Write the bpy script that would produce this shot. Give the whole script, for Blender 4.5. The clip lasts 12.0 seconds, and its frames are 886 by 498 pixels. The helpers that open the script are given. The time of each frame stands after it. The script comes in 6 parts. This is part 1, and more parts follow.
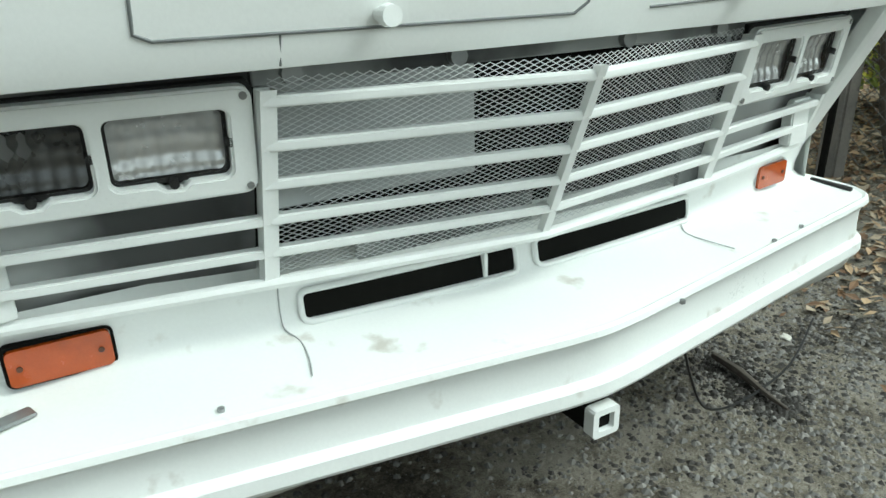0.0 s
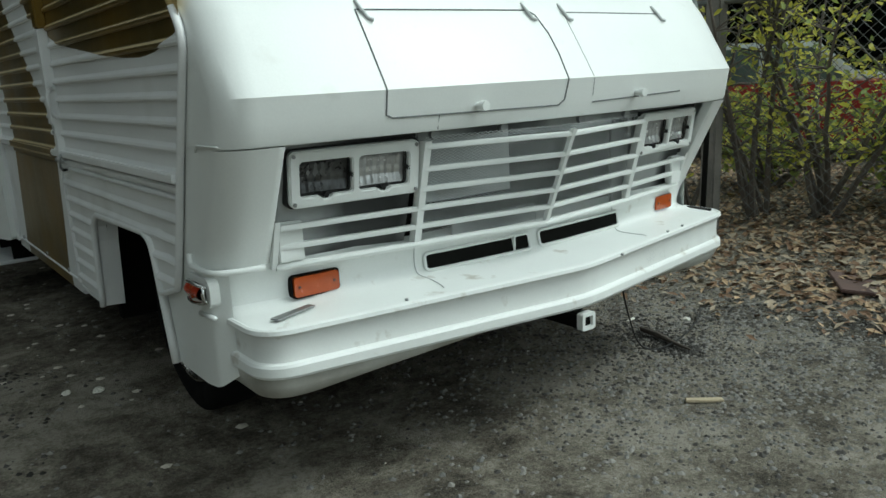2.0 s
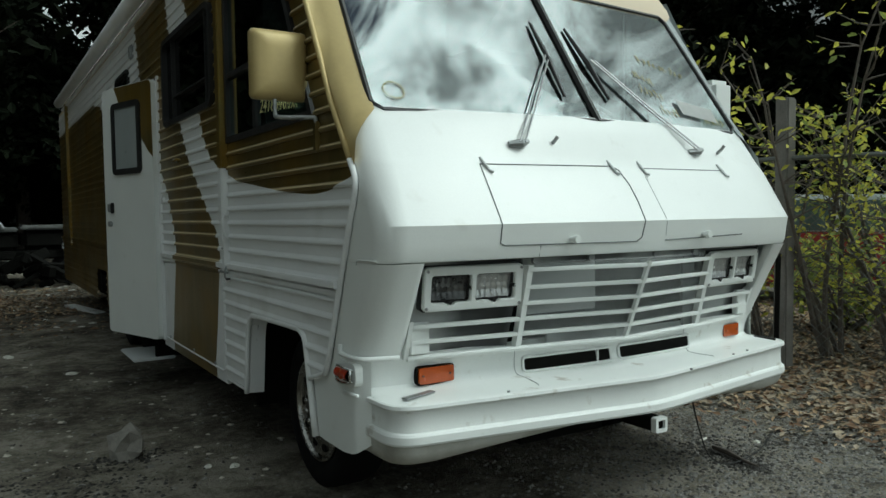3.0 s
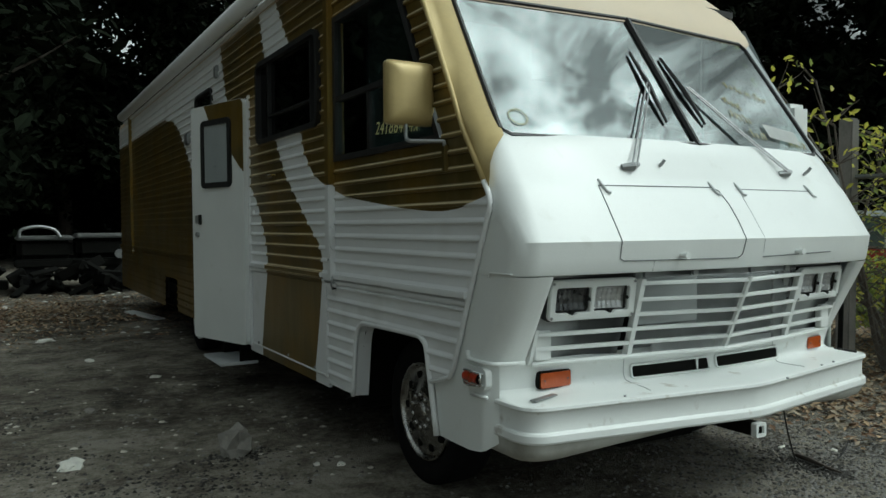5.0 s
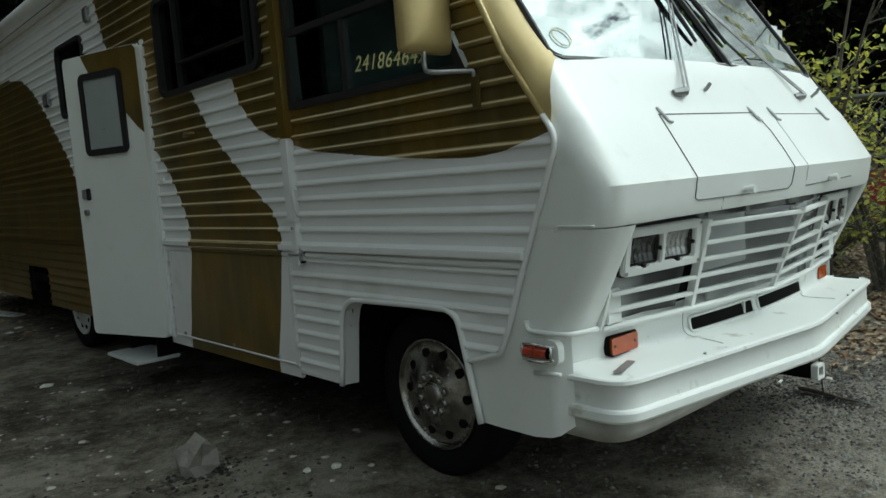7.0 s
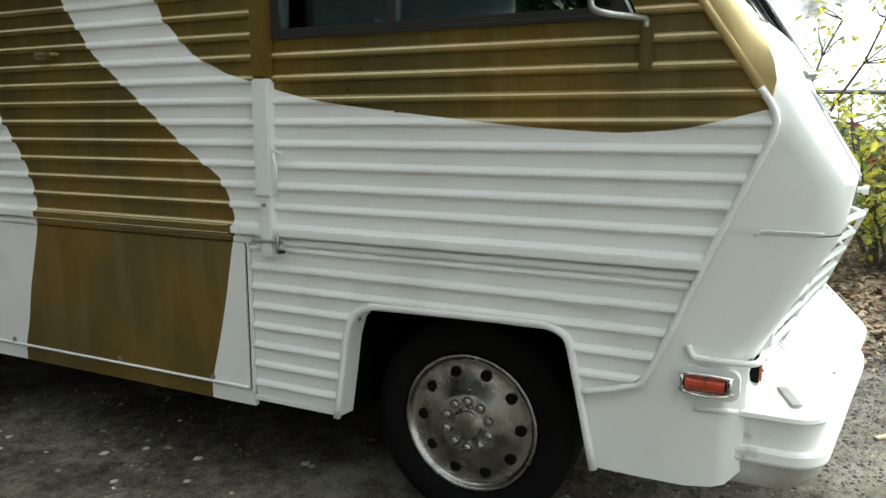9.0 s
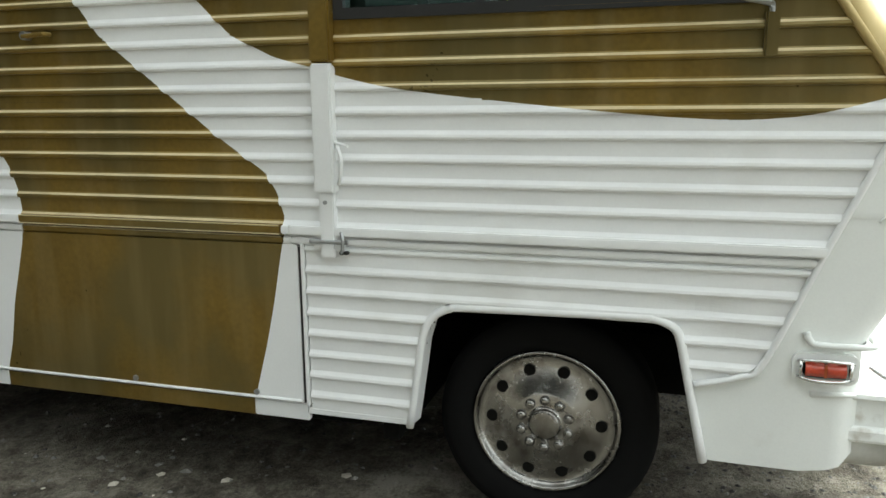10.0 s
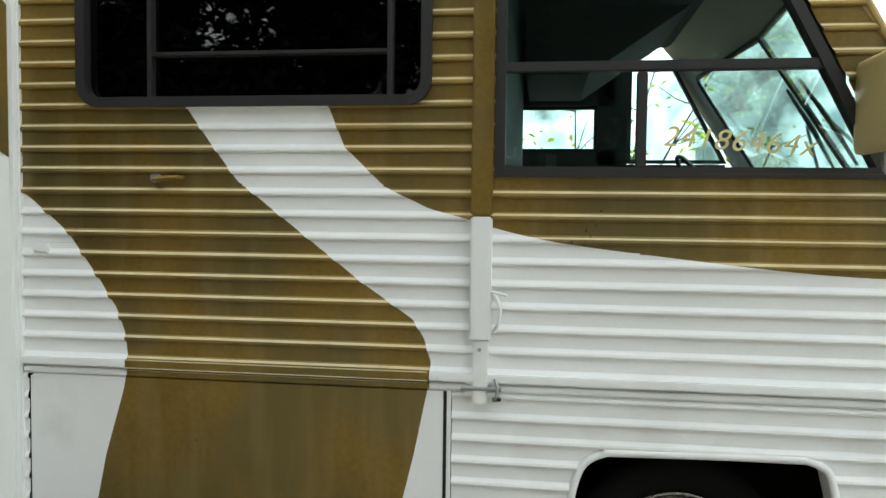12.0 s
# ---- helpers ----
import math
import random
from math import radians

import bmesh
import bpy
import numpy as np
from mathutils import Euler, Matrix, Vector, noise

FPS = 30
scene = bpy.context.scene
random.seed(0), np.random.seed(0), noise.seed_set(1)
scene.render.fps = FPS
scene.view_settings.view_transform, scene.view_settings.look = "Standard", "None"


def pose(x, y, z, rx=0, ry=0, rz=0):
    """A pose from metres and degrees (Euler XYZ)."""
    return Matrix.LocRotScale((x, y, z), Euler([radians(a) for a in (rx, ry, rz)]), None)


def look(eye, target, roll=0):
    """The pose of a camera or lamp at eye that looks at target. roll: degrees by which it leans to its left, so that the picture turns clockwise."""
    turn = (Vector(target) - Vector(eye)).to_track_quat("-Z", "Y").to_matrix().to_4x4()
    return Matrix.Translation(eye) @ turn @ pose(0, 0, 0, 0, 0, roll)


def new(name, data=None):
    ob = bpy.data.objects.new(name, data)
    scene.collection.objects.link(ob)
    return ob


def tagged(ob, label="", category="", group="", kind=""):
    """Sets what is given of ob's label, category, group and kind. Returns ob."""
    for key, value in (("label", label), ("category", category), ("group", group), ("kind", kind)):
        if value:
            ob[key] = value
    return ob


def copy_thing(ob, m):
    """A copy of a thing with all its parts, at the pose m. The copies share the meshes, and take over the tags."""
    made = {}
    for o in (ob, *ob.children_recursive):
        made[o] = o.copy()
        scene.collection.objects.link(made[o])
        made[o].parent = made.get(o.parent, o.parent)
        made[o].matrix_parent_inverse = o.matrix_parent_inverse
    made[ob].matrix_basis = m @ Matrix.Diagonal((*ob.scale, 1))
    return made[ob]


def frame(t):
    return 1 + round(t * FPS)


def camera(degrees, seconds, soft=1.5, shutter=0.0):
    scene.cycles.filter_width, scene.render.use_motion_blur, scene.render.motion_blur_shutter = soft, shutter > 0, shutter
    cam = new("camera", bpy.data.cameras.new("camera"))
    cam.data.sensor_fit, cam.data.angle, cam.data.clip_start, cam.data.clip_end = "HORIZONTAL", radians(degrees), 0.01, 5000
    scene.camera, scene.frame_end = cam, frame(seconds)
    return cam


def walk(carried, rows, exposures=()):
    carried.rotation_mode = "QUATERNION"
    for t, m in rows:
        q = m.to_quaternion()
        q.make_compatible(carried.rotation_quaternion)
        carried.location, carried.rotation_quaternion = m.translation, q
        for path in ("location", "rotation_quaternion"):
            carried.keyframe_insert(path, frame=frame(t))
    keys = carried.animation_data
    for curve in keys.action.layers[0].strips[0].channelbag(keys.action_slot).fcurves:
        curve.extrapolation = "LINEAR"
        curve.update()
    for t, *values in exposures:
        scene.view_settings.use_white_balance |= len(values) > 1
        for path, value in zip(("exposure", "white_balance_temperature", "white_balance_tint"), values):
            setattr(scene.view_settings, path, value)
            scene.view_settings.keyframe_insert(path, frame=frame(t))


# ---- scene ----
cam = camera(61.6, 12.0)
PATH = [
    (0, (-0.894, -2.225, 1.327), (0.058, -0.636, 0.574), -1.5),
    (0.5, (-1.185, -2.383, 1.367), (-0.038, -0.89, 0.693), 1.1),
    (1, (-1.45, -2.641, 1.378), (-0.394, -1.007, 0.916), 0.5),
    (1.5, (-1.677, -2.883, 1.386), (-0.547, -1.282, 0.984), -1.6),
    (2, (-1.98, -3.043, 1.343), (-0.786, -1.505, 0.885), -2.9),
    (2.5, (-2.237, -3.278, 1.329), (-1.149, -1.606, 1.191), -0.3),
    (3, (-2.432, -3.48, 1.348), (-1.367, -1.789, 1.254), -0.9),
    (3.5, (-2.681, -3.512, 1.361), (-1.611, -1.823, 1.318), -1.7),
    (3.7, (-2.769, -3.515, 1.349), (-1.705, -1.823, 1.256), -1.8),
    (5.3, (-2.965, -3.429, 1.382), (-1.947, -1.708, 1.32), -0.2),
    (5.5, (-2.983, -3.388, 1.354), (-1.94, -1.684, 1.26), 0.3),
    (6, (-2.976, -3.197, 1.344), (-1.896, -1.516, 1.252), -0.1),
    (6.5, (-3.046, -2.895, 1.339), (-1.872, -1.28, 1.215), 1.2),
    (7, (-3.204, -2.551, 1.384), (-1.869, -1.075, 1.186), -4.4),
    (7.2, (-3.262, -2.416, 1.374), (-1.877, -0.992, 1.142), -2.4),
    (8.8, (-3.373, -1.162, 1.47), (-1.636, -0.228, 1.139), -0.7),
    (9, (-3.392, -1.031, 1.459), (-1.615, -0.174, 1.132), 0.1),
    (9.5, (-3.401, -0.705, 1.457), (-1.568, 0.058, 1.218), -0.2),
    (10, (-3.493, -0.34, 1.483), (-1.608, 0.211, 1.107), -0.4),
    (10.5, (-3.573, 0.001, 1.509), (-1.622, 0.357, 1.251), 0.1),
    (11, (-3.542, 0.234, 1.568), (-1.565, 0.465, 1.372), 0.2),
    (11.5, (-3.586, 0.396, 1.637), (-1.594, 0.442, 1.458), 1.0),
    (12, (-3.735, 0.511, 1.627), (-1.756, 0.78, 1.535), 0.7),
]
EXPOSURE = [
    (0.0, -0.38, 6100, -3), (0.5, -0.54, 6100, -3), (1.0, -0.55, 6100, -3), (1.5, -0.82, 6050, -3), (2.0, -0.95, 6050, -3), (3.0, -1.18, 6050, -4), (5.5, -1.2, 6050, -3), (6.5, -1.18, 6050, -3), (7.2, -0.85, 6050, -3),
    (8.8, 0.36, 6350, 3), (9.5, 0.75, 6450, 4), (10.5, 1.02, 6450, 5), (12.0, 1.02, 6400, 6),
]
walk(cam, [(t, look(eye, target, roll)) for t, eye, target, roll in PATH], EXPOSURE)

# ---- light ----
SUN_DIR = Vector((0.52, -0.42, 0.74)).normalized()
world = bpy.data.worlds.new("world")
scene.world = world
world.use_nodes = True
wt = world.node_tree
wt.nodes.clear()


def wnode(kind, **values):
    n = wt.nodes.new(kind)
    for k, v in values.items():
        n.inputs[k].default_value = v
    return n


sky = wt.nodes.new("ShaderNodeTexSky")
sky.sky_type = "NISHITA"
sky.sun_disc = False
sky.sun_elevation = math.asin(SUN_DIR.z)
sky.sun_rotation = math.atan2(SUN_DIR.x, SUN_DIR.y)
sky_gain = wnode("ShaderNodeVectorMath")
sky_gain.operation = "SCALE"
sky_gain.inputs["Scale"].default_value = 0.11
coords = wt.nodes.new("ShaderNodeTexCoord")
cloud_noise = wnode("ShaderNodeTexNoise", Scale=4.6, Detail=8.0, Roughness=0.6, Distortion=0.55)
cloud_cover = wnode("ShaderNodeMapRange")
cloud_cover.inputs["From Min"].default_value = 0.37
cloud_cover.inputs["From Max"].default_value = 0.43
cloud_tone = wnode("ShaderNodeMapRange")
for key, value in (("From Min", 0.44), ("From Max", 0.60), ("To Min", 1.7), ("To Max", 0.30)):
    cloud_tone.inputs[key].default_value = value
glow_dot = wnode("ShaderNodeVectorMath")
glow_dot.operation = "DOT_PRODUCT"
glow_dot.inputs[1].default_value = SUN_DIR
glow_clamp = wnode("ShaderNodeMapRange")
glow_pow = wnode("ShaderNodeMath")
glow_pow.operation = "POWER"
glow_pow.inputs[1].default_value = 9.0
glow_gain = wnode("ShaderNodeMath")
glow_gain.operation = "MULTIPLY_ADD"
glow_gain.inputs[1].default_value = 7.5
glow_gain.inputs[2].default_value = 0.85
cloud_light = wnode("ShaderNodeMath")
cloud_light.operation = "MULTIPLY"
cloud_colour = wnode("ShaderNodeVectorMath")
cloud_colour.operation = "SCALE"
cloud_colour.inputs[0].default_value = (0.97, 1.0, 0.99)
mix_sky = wnode("ShaderNodeMix")
mix_sky.data_type = "RGBA"
backdrop = wnode("ShaderNodeBackground", Strength=1.0)
world_out = wt.nodes.new("ShaderNodeOutputWorld")
wl = wt.links.new
wl(sky.outputs[0], sky_gain.inputs[0])
wl(coords.outputs["Generated"], cloud_noise.inputs["Vector"])
wl(cloud_noise.outputs[0], cloud_cover.inputs["Value"])
wl(cloud_noise.outputs[0], cloud_tone.inputs["Value"])
wl(coords.outputs["Generated"], glow_dot.inputs[0])
wl(glow_dot.outputs["Value"], glow_clamp.inputs["Value"])
wl(glow_clamp.outputs[0], glow_pow.inputs[0])
wl(glow_pow.outputs[0], glow_gain.inputs[0])
wl(glow_gain.outputs[0], cloud_light.inputs[0])
wl(cloud_tone.outputs[0], cloud_light.inputs[1])
wl(cloud_light.outputs[0], cloud_colour.inputs["Scale"])
wl(cloud_cover.outputs[0], mix_sky.inputs["Factor"])
wl(sky_gain.outputs[0], mix_sky.inputs["A"])
wl(cloud_colour.outputs[0], mix_sky.inputs["B"])
wl(mix_sky.outputs["Result"], backdrop.inputs["Color"])
wl(backdrop.outputs[0], world_out.inputs[0])

sun = new("sun", bpy.data.lights.new("sun", "SUN"))
sun.data.energy, sun.data.angle, sun.data.color = 1.5, radians(14), (1.0, 0.97, 0.92)
sun.matrix_world = look(SUN_DIR * 40, (0, 0, 0))


# ---- materials ----
def material(name, colour, rough=0.5, metal=0.0, vary=0.0, scale=6.0, fine=60.0, bump=0.0, second=None, amount=0.0, spot=3.0, edge=(0.55, 0.7), coat=0.0, spec=0.5, streak=None, through_light=0.0):
    """A surface with broad and fine variation of its colour and roughness; second: a stain's colour, in patches of 1 / spot metres; streak: a colour that runs down in streaks."""
    m = bpy.data.materials.new(name)
    m.use_nodes = True
    t = m.node_tree
    b = t.nodes["Principled BSDF"]
    b.inputs["Metallic"].default_value = metal
    b.inputs["Coat Weight"].default_value = coat
    b.inputs["Specular IOR Level"].default_value = spec
    tc = t.nodes.new("ShaderNodeTexCoord")

    def noise_at(s, detail=4.0):
        n = t.nodes.new("ShaderNodeTexNoise")
        n.inputs["Scale"].default_value = s
        n.inputs["Detail"].default_value = detail
        t.links.new(tc.outputs["Object"], n.inputs["Vector"])
        return n

    def ranged(src, a, c, lo, hi):
        r = t.nodes.new("ShaderNodeMapRange")
        for k, v in zip(("From Min", "From Max", "To Min", "To Max"), (a, c, lo, hi)):
            r.inputs[k].default_value = v
        t.links.new(src, r.inputs["Value"])
        return r.outputs[0]

    broad, small = noise_at(scale), noise_at(fine)
    mixed = t.nodes.new("ShaderNodeMath")
    mixed.operation = "MULTIPLY_ADD"
    mixed.inputs[1].default_value = 0.45
    t.links.new(small.outputs[0], mixed.inputs[0])
    t.links.new(broad.outputs[0], mixed.inputs[2])
    hue = t.nodes.new("ShaderNodeHueSaturation")
    hue.inputs["Color"].default_value = (*colour, 1)
    t.links.new(ranged(mixed.outputs[0], 0.45, 1.0, 1 - vary, 1 + vary), hue.inputs["Value"])
    out = hue.outputs[0]
    if second:
        mx = t.nodes.new("ShaderNodeMix")
        mx.data_type = "RGBA"
        t.links.new(out, mx.inputs["A"])
        mx.inputs["B"].default_value = (*second, 1)
        s = noise_at(spot, 6.0)
        t.links.new(ranged(s.outputs[0], edge[0], edge[1], 0, amount), mx.inputs["Factor"])
        out = mx.outputs["Result"]
    if streak:
        runs = t.nodes.new("ShaderNodeMapping")
        runs.inputs["Scale"].default_value = (1.0, 6.0, 0.7)
        t.links.new(tc.outputs["Object"], runs.inputs["Vector"])
        drip = noise_at(1.6, 5.0)
        t.links.new(runs.outputs[0], drip.inputs["Vector"])
        mx = t.nodes.new("ShaderNodeMix")
        mx.data_type = "RGBA"
        t.links.new(out, mx.inputs["A"])
        mx.inputs["B"].default_value = (*streak, 1)
        t.links.new(ranged(drip.outputs[0], 0.47, 0.72, 0, 0.42), mx.inputs["Factor"])
        out = mx.outputs["Result"]
    t.links.new(out, b.inputs["Base Color"])
    if through_light:
        glow = t.nodes.new("ShaderNodeBsdfTranslucent")
        t.links.new(out, glow.inputs["Color"])
        both = t.nodes.new("ShaderNodeMixShader")
        both.inputs[0].default_value = through_light
        t.links.new(b.outputs[0], both.inputs[1])
        t.links.new(glow.outputs[0], both.inputs[2])
        t.links.new(both.outputs[0], t.nodes["Material Output"].inputs["Surface"])
    t.links.new(ranged(mixed.outputs[0], 0.45, 1.0, max(rough - 0.09, 0.02), min(rough + 0.09, 1)), b.inputs["Roughness"])
    if bump:
        bp = t.nodes.new("ShaderNodeBump")
        bp.inputs["Strength"].default_value = 0.6
        bp.inputs["Distance"].default_value = bump
        t.links.new(mixed.outputs[0], bp.inputs["Height"])
        t.links.new(bp.outputs[0], b.inputs["Normal"])
    return m


def glass_material(name, colour, rough=0.0):
    m = bpy.data.materials.new(name)
    m.use_nodes = True
    b = m.node_tree.nodes["Principled BSDF"]
    b.inputs["Base Color"].default_value = (*colour, 1)
    b.inputs["Roughness"].default_value = rough
    b.inputs["Transmission Weight"].default_value = 1.0
    b.inputs["IOR"].default_value = 1.5
    return m


WHITE = material("white_enamel", (0.80, 0.82, 0.80), 0.36, vary=0.04, scale=2.5, fine=140, bump=0.0008, second=(0.52, 0.50, 0.44), amount=0.25, spot=9.0, edge=(0.64, 0.80))
SHELF_WHITE = material("scuffed_white_enamel", (0.80, 0.82, 0.80), 0.36, vary=0.04, scale=2.5, fine=140, bump=0.0008, second=(0.36, 0.31, 0.24), amount=0.6, spot=10.0, edge=(0.63, 0.74))
# greyer white: dust, with the shade under the bumper put into the colour
DUSTY_SHADED_WHITE = material("dusty_shaded_white_enamel", (0.52, 0.52, 0.48), 0.6, vary=0.12, scale=5, fine=90, second=(0.22, 0.20, 0.16), amount=0.6, spot=4.0, edge=(0.5, 0.7))
WHITE_SIDE = material("white_siding_enamel", (0.79, 0.80, 0.80), 0.42, vary=0.04, scale=3, fine=120, bump=0.0008, second=(0.60, 0.60, 0.57), amount=0.5, spot=3.0, edge=(0.56, 0.74))
GOLD = material("gold_brown_paint", (0.222, 0.145, 0.031), 0.36, metal=0.6, vary=0.3, scale=2.0, fine=60, second=(0.16, 0.125, 0.045), amount=0.9, spot=2.4, edge=(0.42, 0.60), streak=(0.30, 0.225, 0.10))
CREAM = material("cream_highlight", (0.60, 0.50, 0.29), 0.45, vary=0.15, scale=8, fine=90)
TAN = material("tan_roof_paint", (0.62, 0.50, 0.35), 0.5, vary=0.05, scale=3)
MIRROR_GOLD = material("gold_mirror_paint", (0.48, 0.37, 0.16), 0.42, metal=0.2, vary=0.08, scale=9)
BLACK = material("black_rubber", (0.012, 0.012, 0.012), 0.55, vary=0.2, scale=12)
DARK = material("dark_parts_and_shade", (0.007, 0.007, 0.006), 0.9, spec=0.1, vary=0.4, scale=9, fine=60)
TYRE = material("tyre_rubber", (0.006, 0.006, 0.006), 0.85, spec=0.15, vary=0.25, scale=14, fine=120, bump=0.001)
CHROME = material("weathered_chrome", (0.40, 0.392, 0.375), 0.25, metal=1.0, vary=0.12, scale=9, fine=50, second=(0.16, 0.14, 0.12), amount=0.75, spot=14, edge=(0.5, 0.68))
BRIGHT_CHROME = material("bright_chrome", (0.75, 0.75, 0.74), 0.15, metal=1.0, vary=0.1, scale=20)
STEEL = material("dull_steel", (0.36, 0.37, 0.37), 0.45, metal=0.8, vary=0.2, scale=14)
GREY_METAL = material("grey_overspray_metal", (0.07, 0.073, 0.073), 0.6, vary=0.25, scale=7, fine=50, second=(0.50, 0.52, 0.51), amount=0.85, spot=2.6, edge=(0.36, 0.56))
AMBER = material("amber_lens", (0.40, 0.070, 0.010), 0.22, vary=0.12, scale=30, fine=300, bump=0.0008, coat=0.4)
RED_LENS = material("red_lens", (0.45, 0.05, 0.02), 0.22, vary=0.12, scale=30, fine=300, bump=0.0008, coat=0.4)
MESH_PLATE = material("plain_grey_plate", (0.40, 0.42, 0.42), 0.6, vary=0.15, scale=6, fine=50)
LIGHT_GREY = material("pale_grey_paint", (0.62, 0.64, 0.64), 0.55, vary=0.12, scale=8, fine=60)
REFLECTOR = material("lamp_reflector", (0.92, 0.93, 0.93), 0.22, metal=0.5, vary=0.1, scale=24, fine=80, bump=0.0015)


def overspray_material():
    """Bare dark metal that white spray paint has only partly covered, fading in across the panel."""
    m = bpy.data.materials.new("oversprayed_dark_metal")
    m.use_nodes = True
    t = m.node_tree
    b = t.nodes["Principled BSDF"]
    b.inputs["Roughness"].default_value = 0.6
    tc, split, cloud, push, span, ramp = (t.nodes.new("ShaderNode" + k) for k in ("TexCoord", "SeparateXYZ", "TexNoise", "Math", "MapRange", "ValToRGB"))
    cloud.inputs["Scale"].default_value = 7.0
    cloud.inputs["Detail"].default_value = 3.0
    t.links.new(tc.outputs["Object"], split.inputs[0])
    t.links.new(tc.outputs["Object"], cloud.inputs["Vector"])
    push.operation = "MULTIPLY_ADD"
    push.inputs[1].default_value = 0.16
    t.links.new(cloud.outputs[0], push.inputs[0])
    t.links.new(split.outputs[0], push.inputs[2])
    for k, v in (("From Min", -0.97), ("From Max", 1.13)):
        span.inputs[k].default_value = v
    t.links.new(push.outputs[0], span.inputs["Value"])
    # last two stops paint the shaded gap at the panel's far end
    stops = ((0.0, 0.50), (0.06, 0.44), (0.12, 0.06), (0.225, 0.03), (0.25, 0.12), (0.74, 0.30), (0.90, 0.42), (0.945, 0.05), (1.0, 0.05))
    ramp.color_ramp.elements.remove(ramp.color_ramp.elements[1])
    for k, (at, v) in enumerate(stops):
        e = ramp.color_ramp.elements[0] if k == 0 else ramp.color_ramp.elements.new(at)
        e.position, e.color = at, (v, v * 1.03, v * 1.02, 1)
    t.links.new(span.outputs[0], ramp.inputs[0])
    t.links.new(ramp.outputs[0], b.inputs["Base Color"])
    return m


OVERSPRAY = overspray_material()


def clear_cover(name, rough):
    """A thin clear cover: see-through, with gloss at a slant."""
    m = bpy.data.materials.new(name)
    m.use_nodes = True
    t = m.node_tree
    t.nodes.remove(t.nodes["Principled BSDF"])
    clear, gloss, both, edge = (t.nodes.new("ShaderNode" + k) for k in ("BsdfTransparent", "BsdfGlossy", "MixShader", "Fresnel"))
    gloss.inputs["Roughness"].default_value = rough
    t.links.new(edge.outputs[0], both.inputs[0])
    t.links.new(clear.outputs[0], both.inputs[1])
    t.links.new(gloss.outputs[0], both.inputs[2])
    t.links.new(both.outputs[0], t.nodes["Material Output"].inputs["Surface"])
    return m


LENS = clear_cover("lamp_glass", 0.06)
GLASS = glass_material("window_glass", (0.72, 0.91, 0.89))
SCREEN = glass_material("windscreen_glass", (0.46, 0.60, 0.58))
SCREEN.node_tree.nodes["Principled BSDF"].inputs["IOR"].default_value = 2.12
DARK_GLASS = glass_material("smoked_glass", (0.06, 0.065, 0.065))
FROSTED = material("frosted_door_pane", (0.34, 0.37, 0.37), 0.35, vary=0.08, scale=6)
INTERIOR = material("dark_interior_and_shade", (0.032, 0.033, 0.032), 0.8, vary=0.3, scale=5)
SEAT = material("grey_seat_cloth", (0.07, 0.07, 0.072), 0.9, vary=0.2, scale=18, fine=200)
CHALK = material("yellow_paint_marker", (0.60, 0.56, 0.26), 0.7, vary=0.1, scale=30)
PAPER = material("white_paper", (0.75, 0.76, 0.74), 0.8, vary=0.05, scale=20)


# ---- mesh helpers ----
def part(name, bm, mat, parent=None, label="", smooth=False):
    """Links a bmesh as one mesh object under a thing or a part."""
    me = bpy.data.meshes.new(name)
    bmesh.ops.recalc_face_normals(bm, faces=bm.faces[:])
    bm.to_mesh(me)
    bm.free()
    for m in mat if isinstance(mat, (list, tuple)) else [mat]:
        me.materials.append(m)
    if smooth:
        for p in me.polygons:
            p.use_smooth = True
    ob = new(name, me)
    if parent:
        ob.parent = parent
    if label:
        ob["label"] = label
    return ob


def empty(name, label, category, group="", kind=""):
    ob = new(name)
    ob.empty_display_size = 0.2
    return tagged(ob, label, category, group, kind)


def add_box(bm, lo, hi, bevel=0.0, m=None, seg=2):
    c = [(a + b) / 2 for a, b in zip(lo, hi)]
    s = [abs(b - a) for a, b in zip(lo, hi)]
    mat = Matrix.Translation(c) @ Matrix.Diagonal((*s, 1))
    if m:
        mat = m @ mat
    made = bmesh.ops.create_cube(bm, size=1.0, matrix=mat)
    if bevel:
        es = list({e for v in made["verts"] for e in v.link_edges})
        bmesh.ops.bevel(bm, geom=es, offset=bevel, segments=seg, affect="EDGES", clamp_overlap=True)
    return bm


def box(lo, hi, bevel=0.0, m=None, seg=2):
    return add_box(bmesh.new(), lo, hi, bevel, m, seg)


def add_tube(bm, points, radius, sides=8, closed=False, flat=1.0):
    """A tube along points; radius may be one number or one for each point."""
    pts = [Vector(p) for p in points]
    rad = radius if isinstance(radius, (list, tuple)) else [radius] * len(pts)
    rings, up = [], None
    n = len(pts)
    for i, p in enumerate(pts):
        a = pts[(i - 1) % n] if closed or i else p
        b = pts[(i + 1) % n] if closed or i < n - 1 else p
        d = (b - a).normalized()
        if up is None:
            up = Vector((0, 0, 1)) if abs(d.z) < 0.9 else Vector((1, 0, 0))
        side = d.cross(up).normalized()
        up = side.cross(d).normalized()
        rings.append([bm.verts.new(p + rad[i] * (math.cos(k * math.tau / sides) * side + flat * math.sin(k * math.tau / sides) * up)) for k in range(sides)])
    for i in range(n if closed else n - 1):
        r, s = rings[i], rings[(i + 1) % n]
        for k in range(sides):
            bm.faces.new((r[k], r[(k + 1) % sides], s[(k + 1) % sides], s[k]))
    if not closed:
        bm.faces.new(rings[0][::-1])
        bm.faces.new(rings[-1])
    return bm


def tube(points, radius, sides=8, closed=False, flat=1.0):
    return add_tube(bmesh.new(), points, radius, sides, closed, flat)


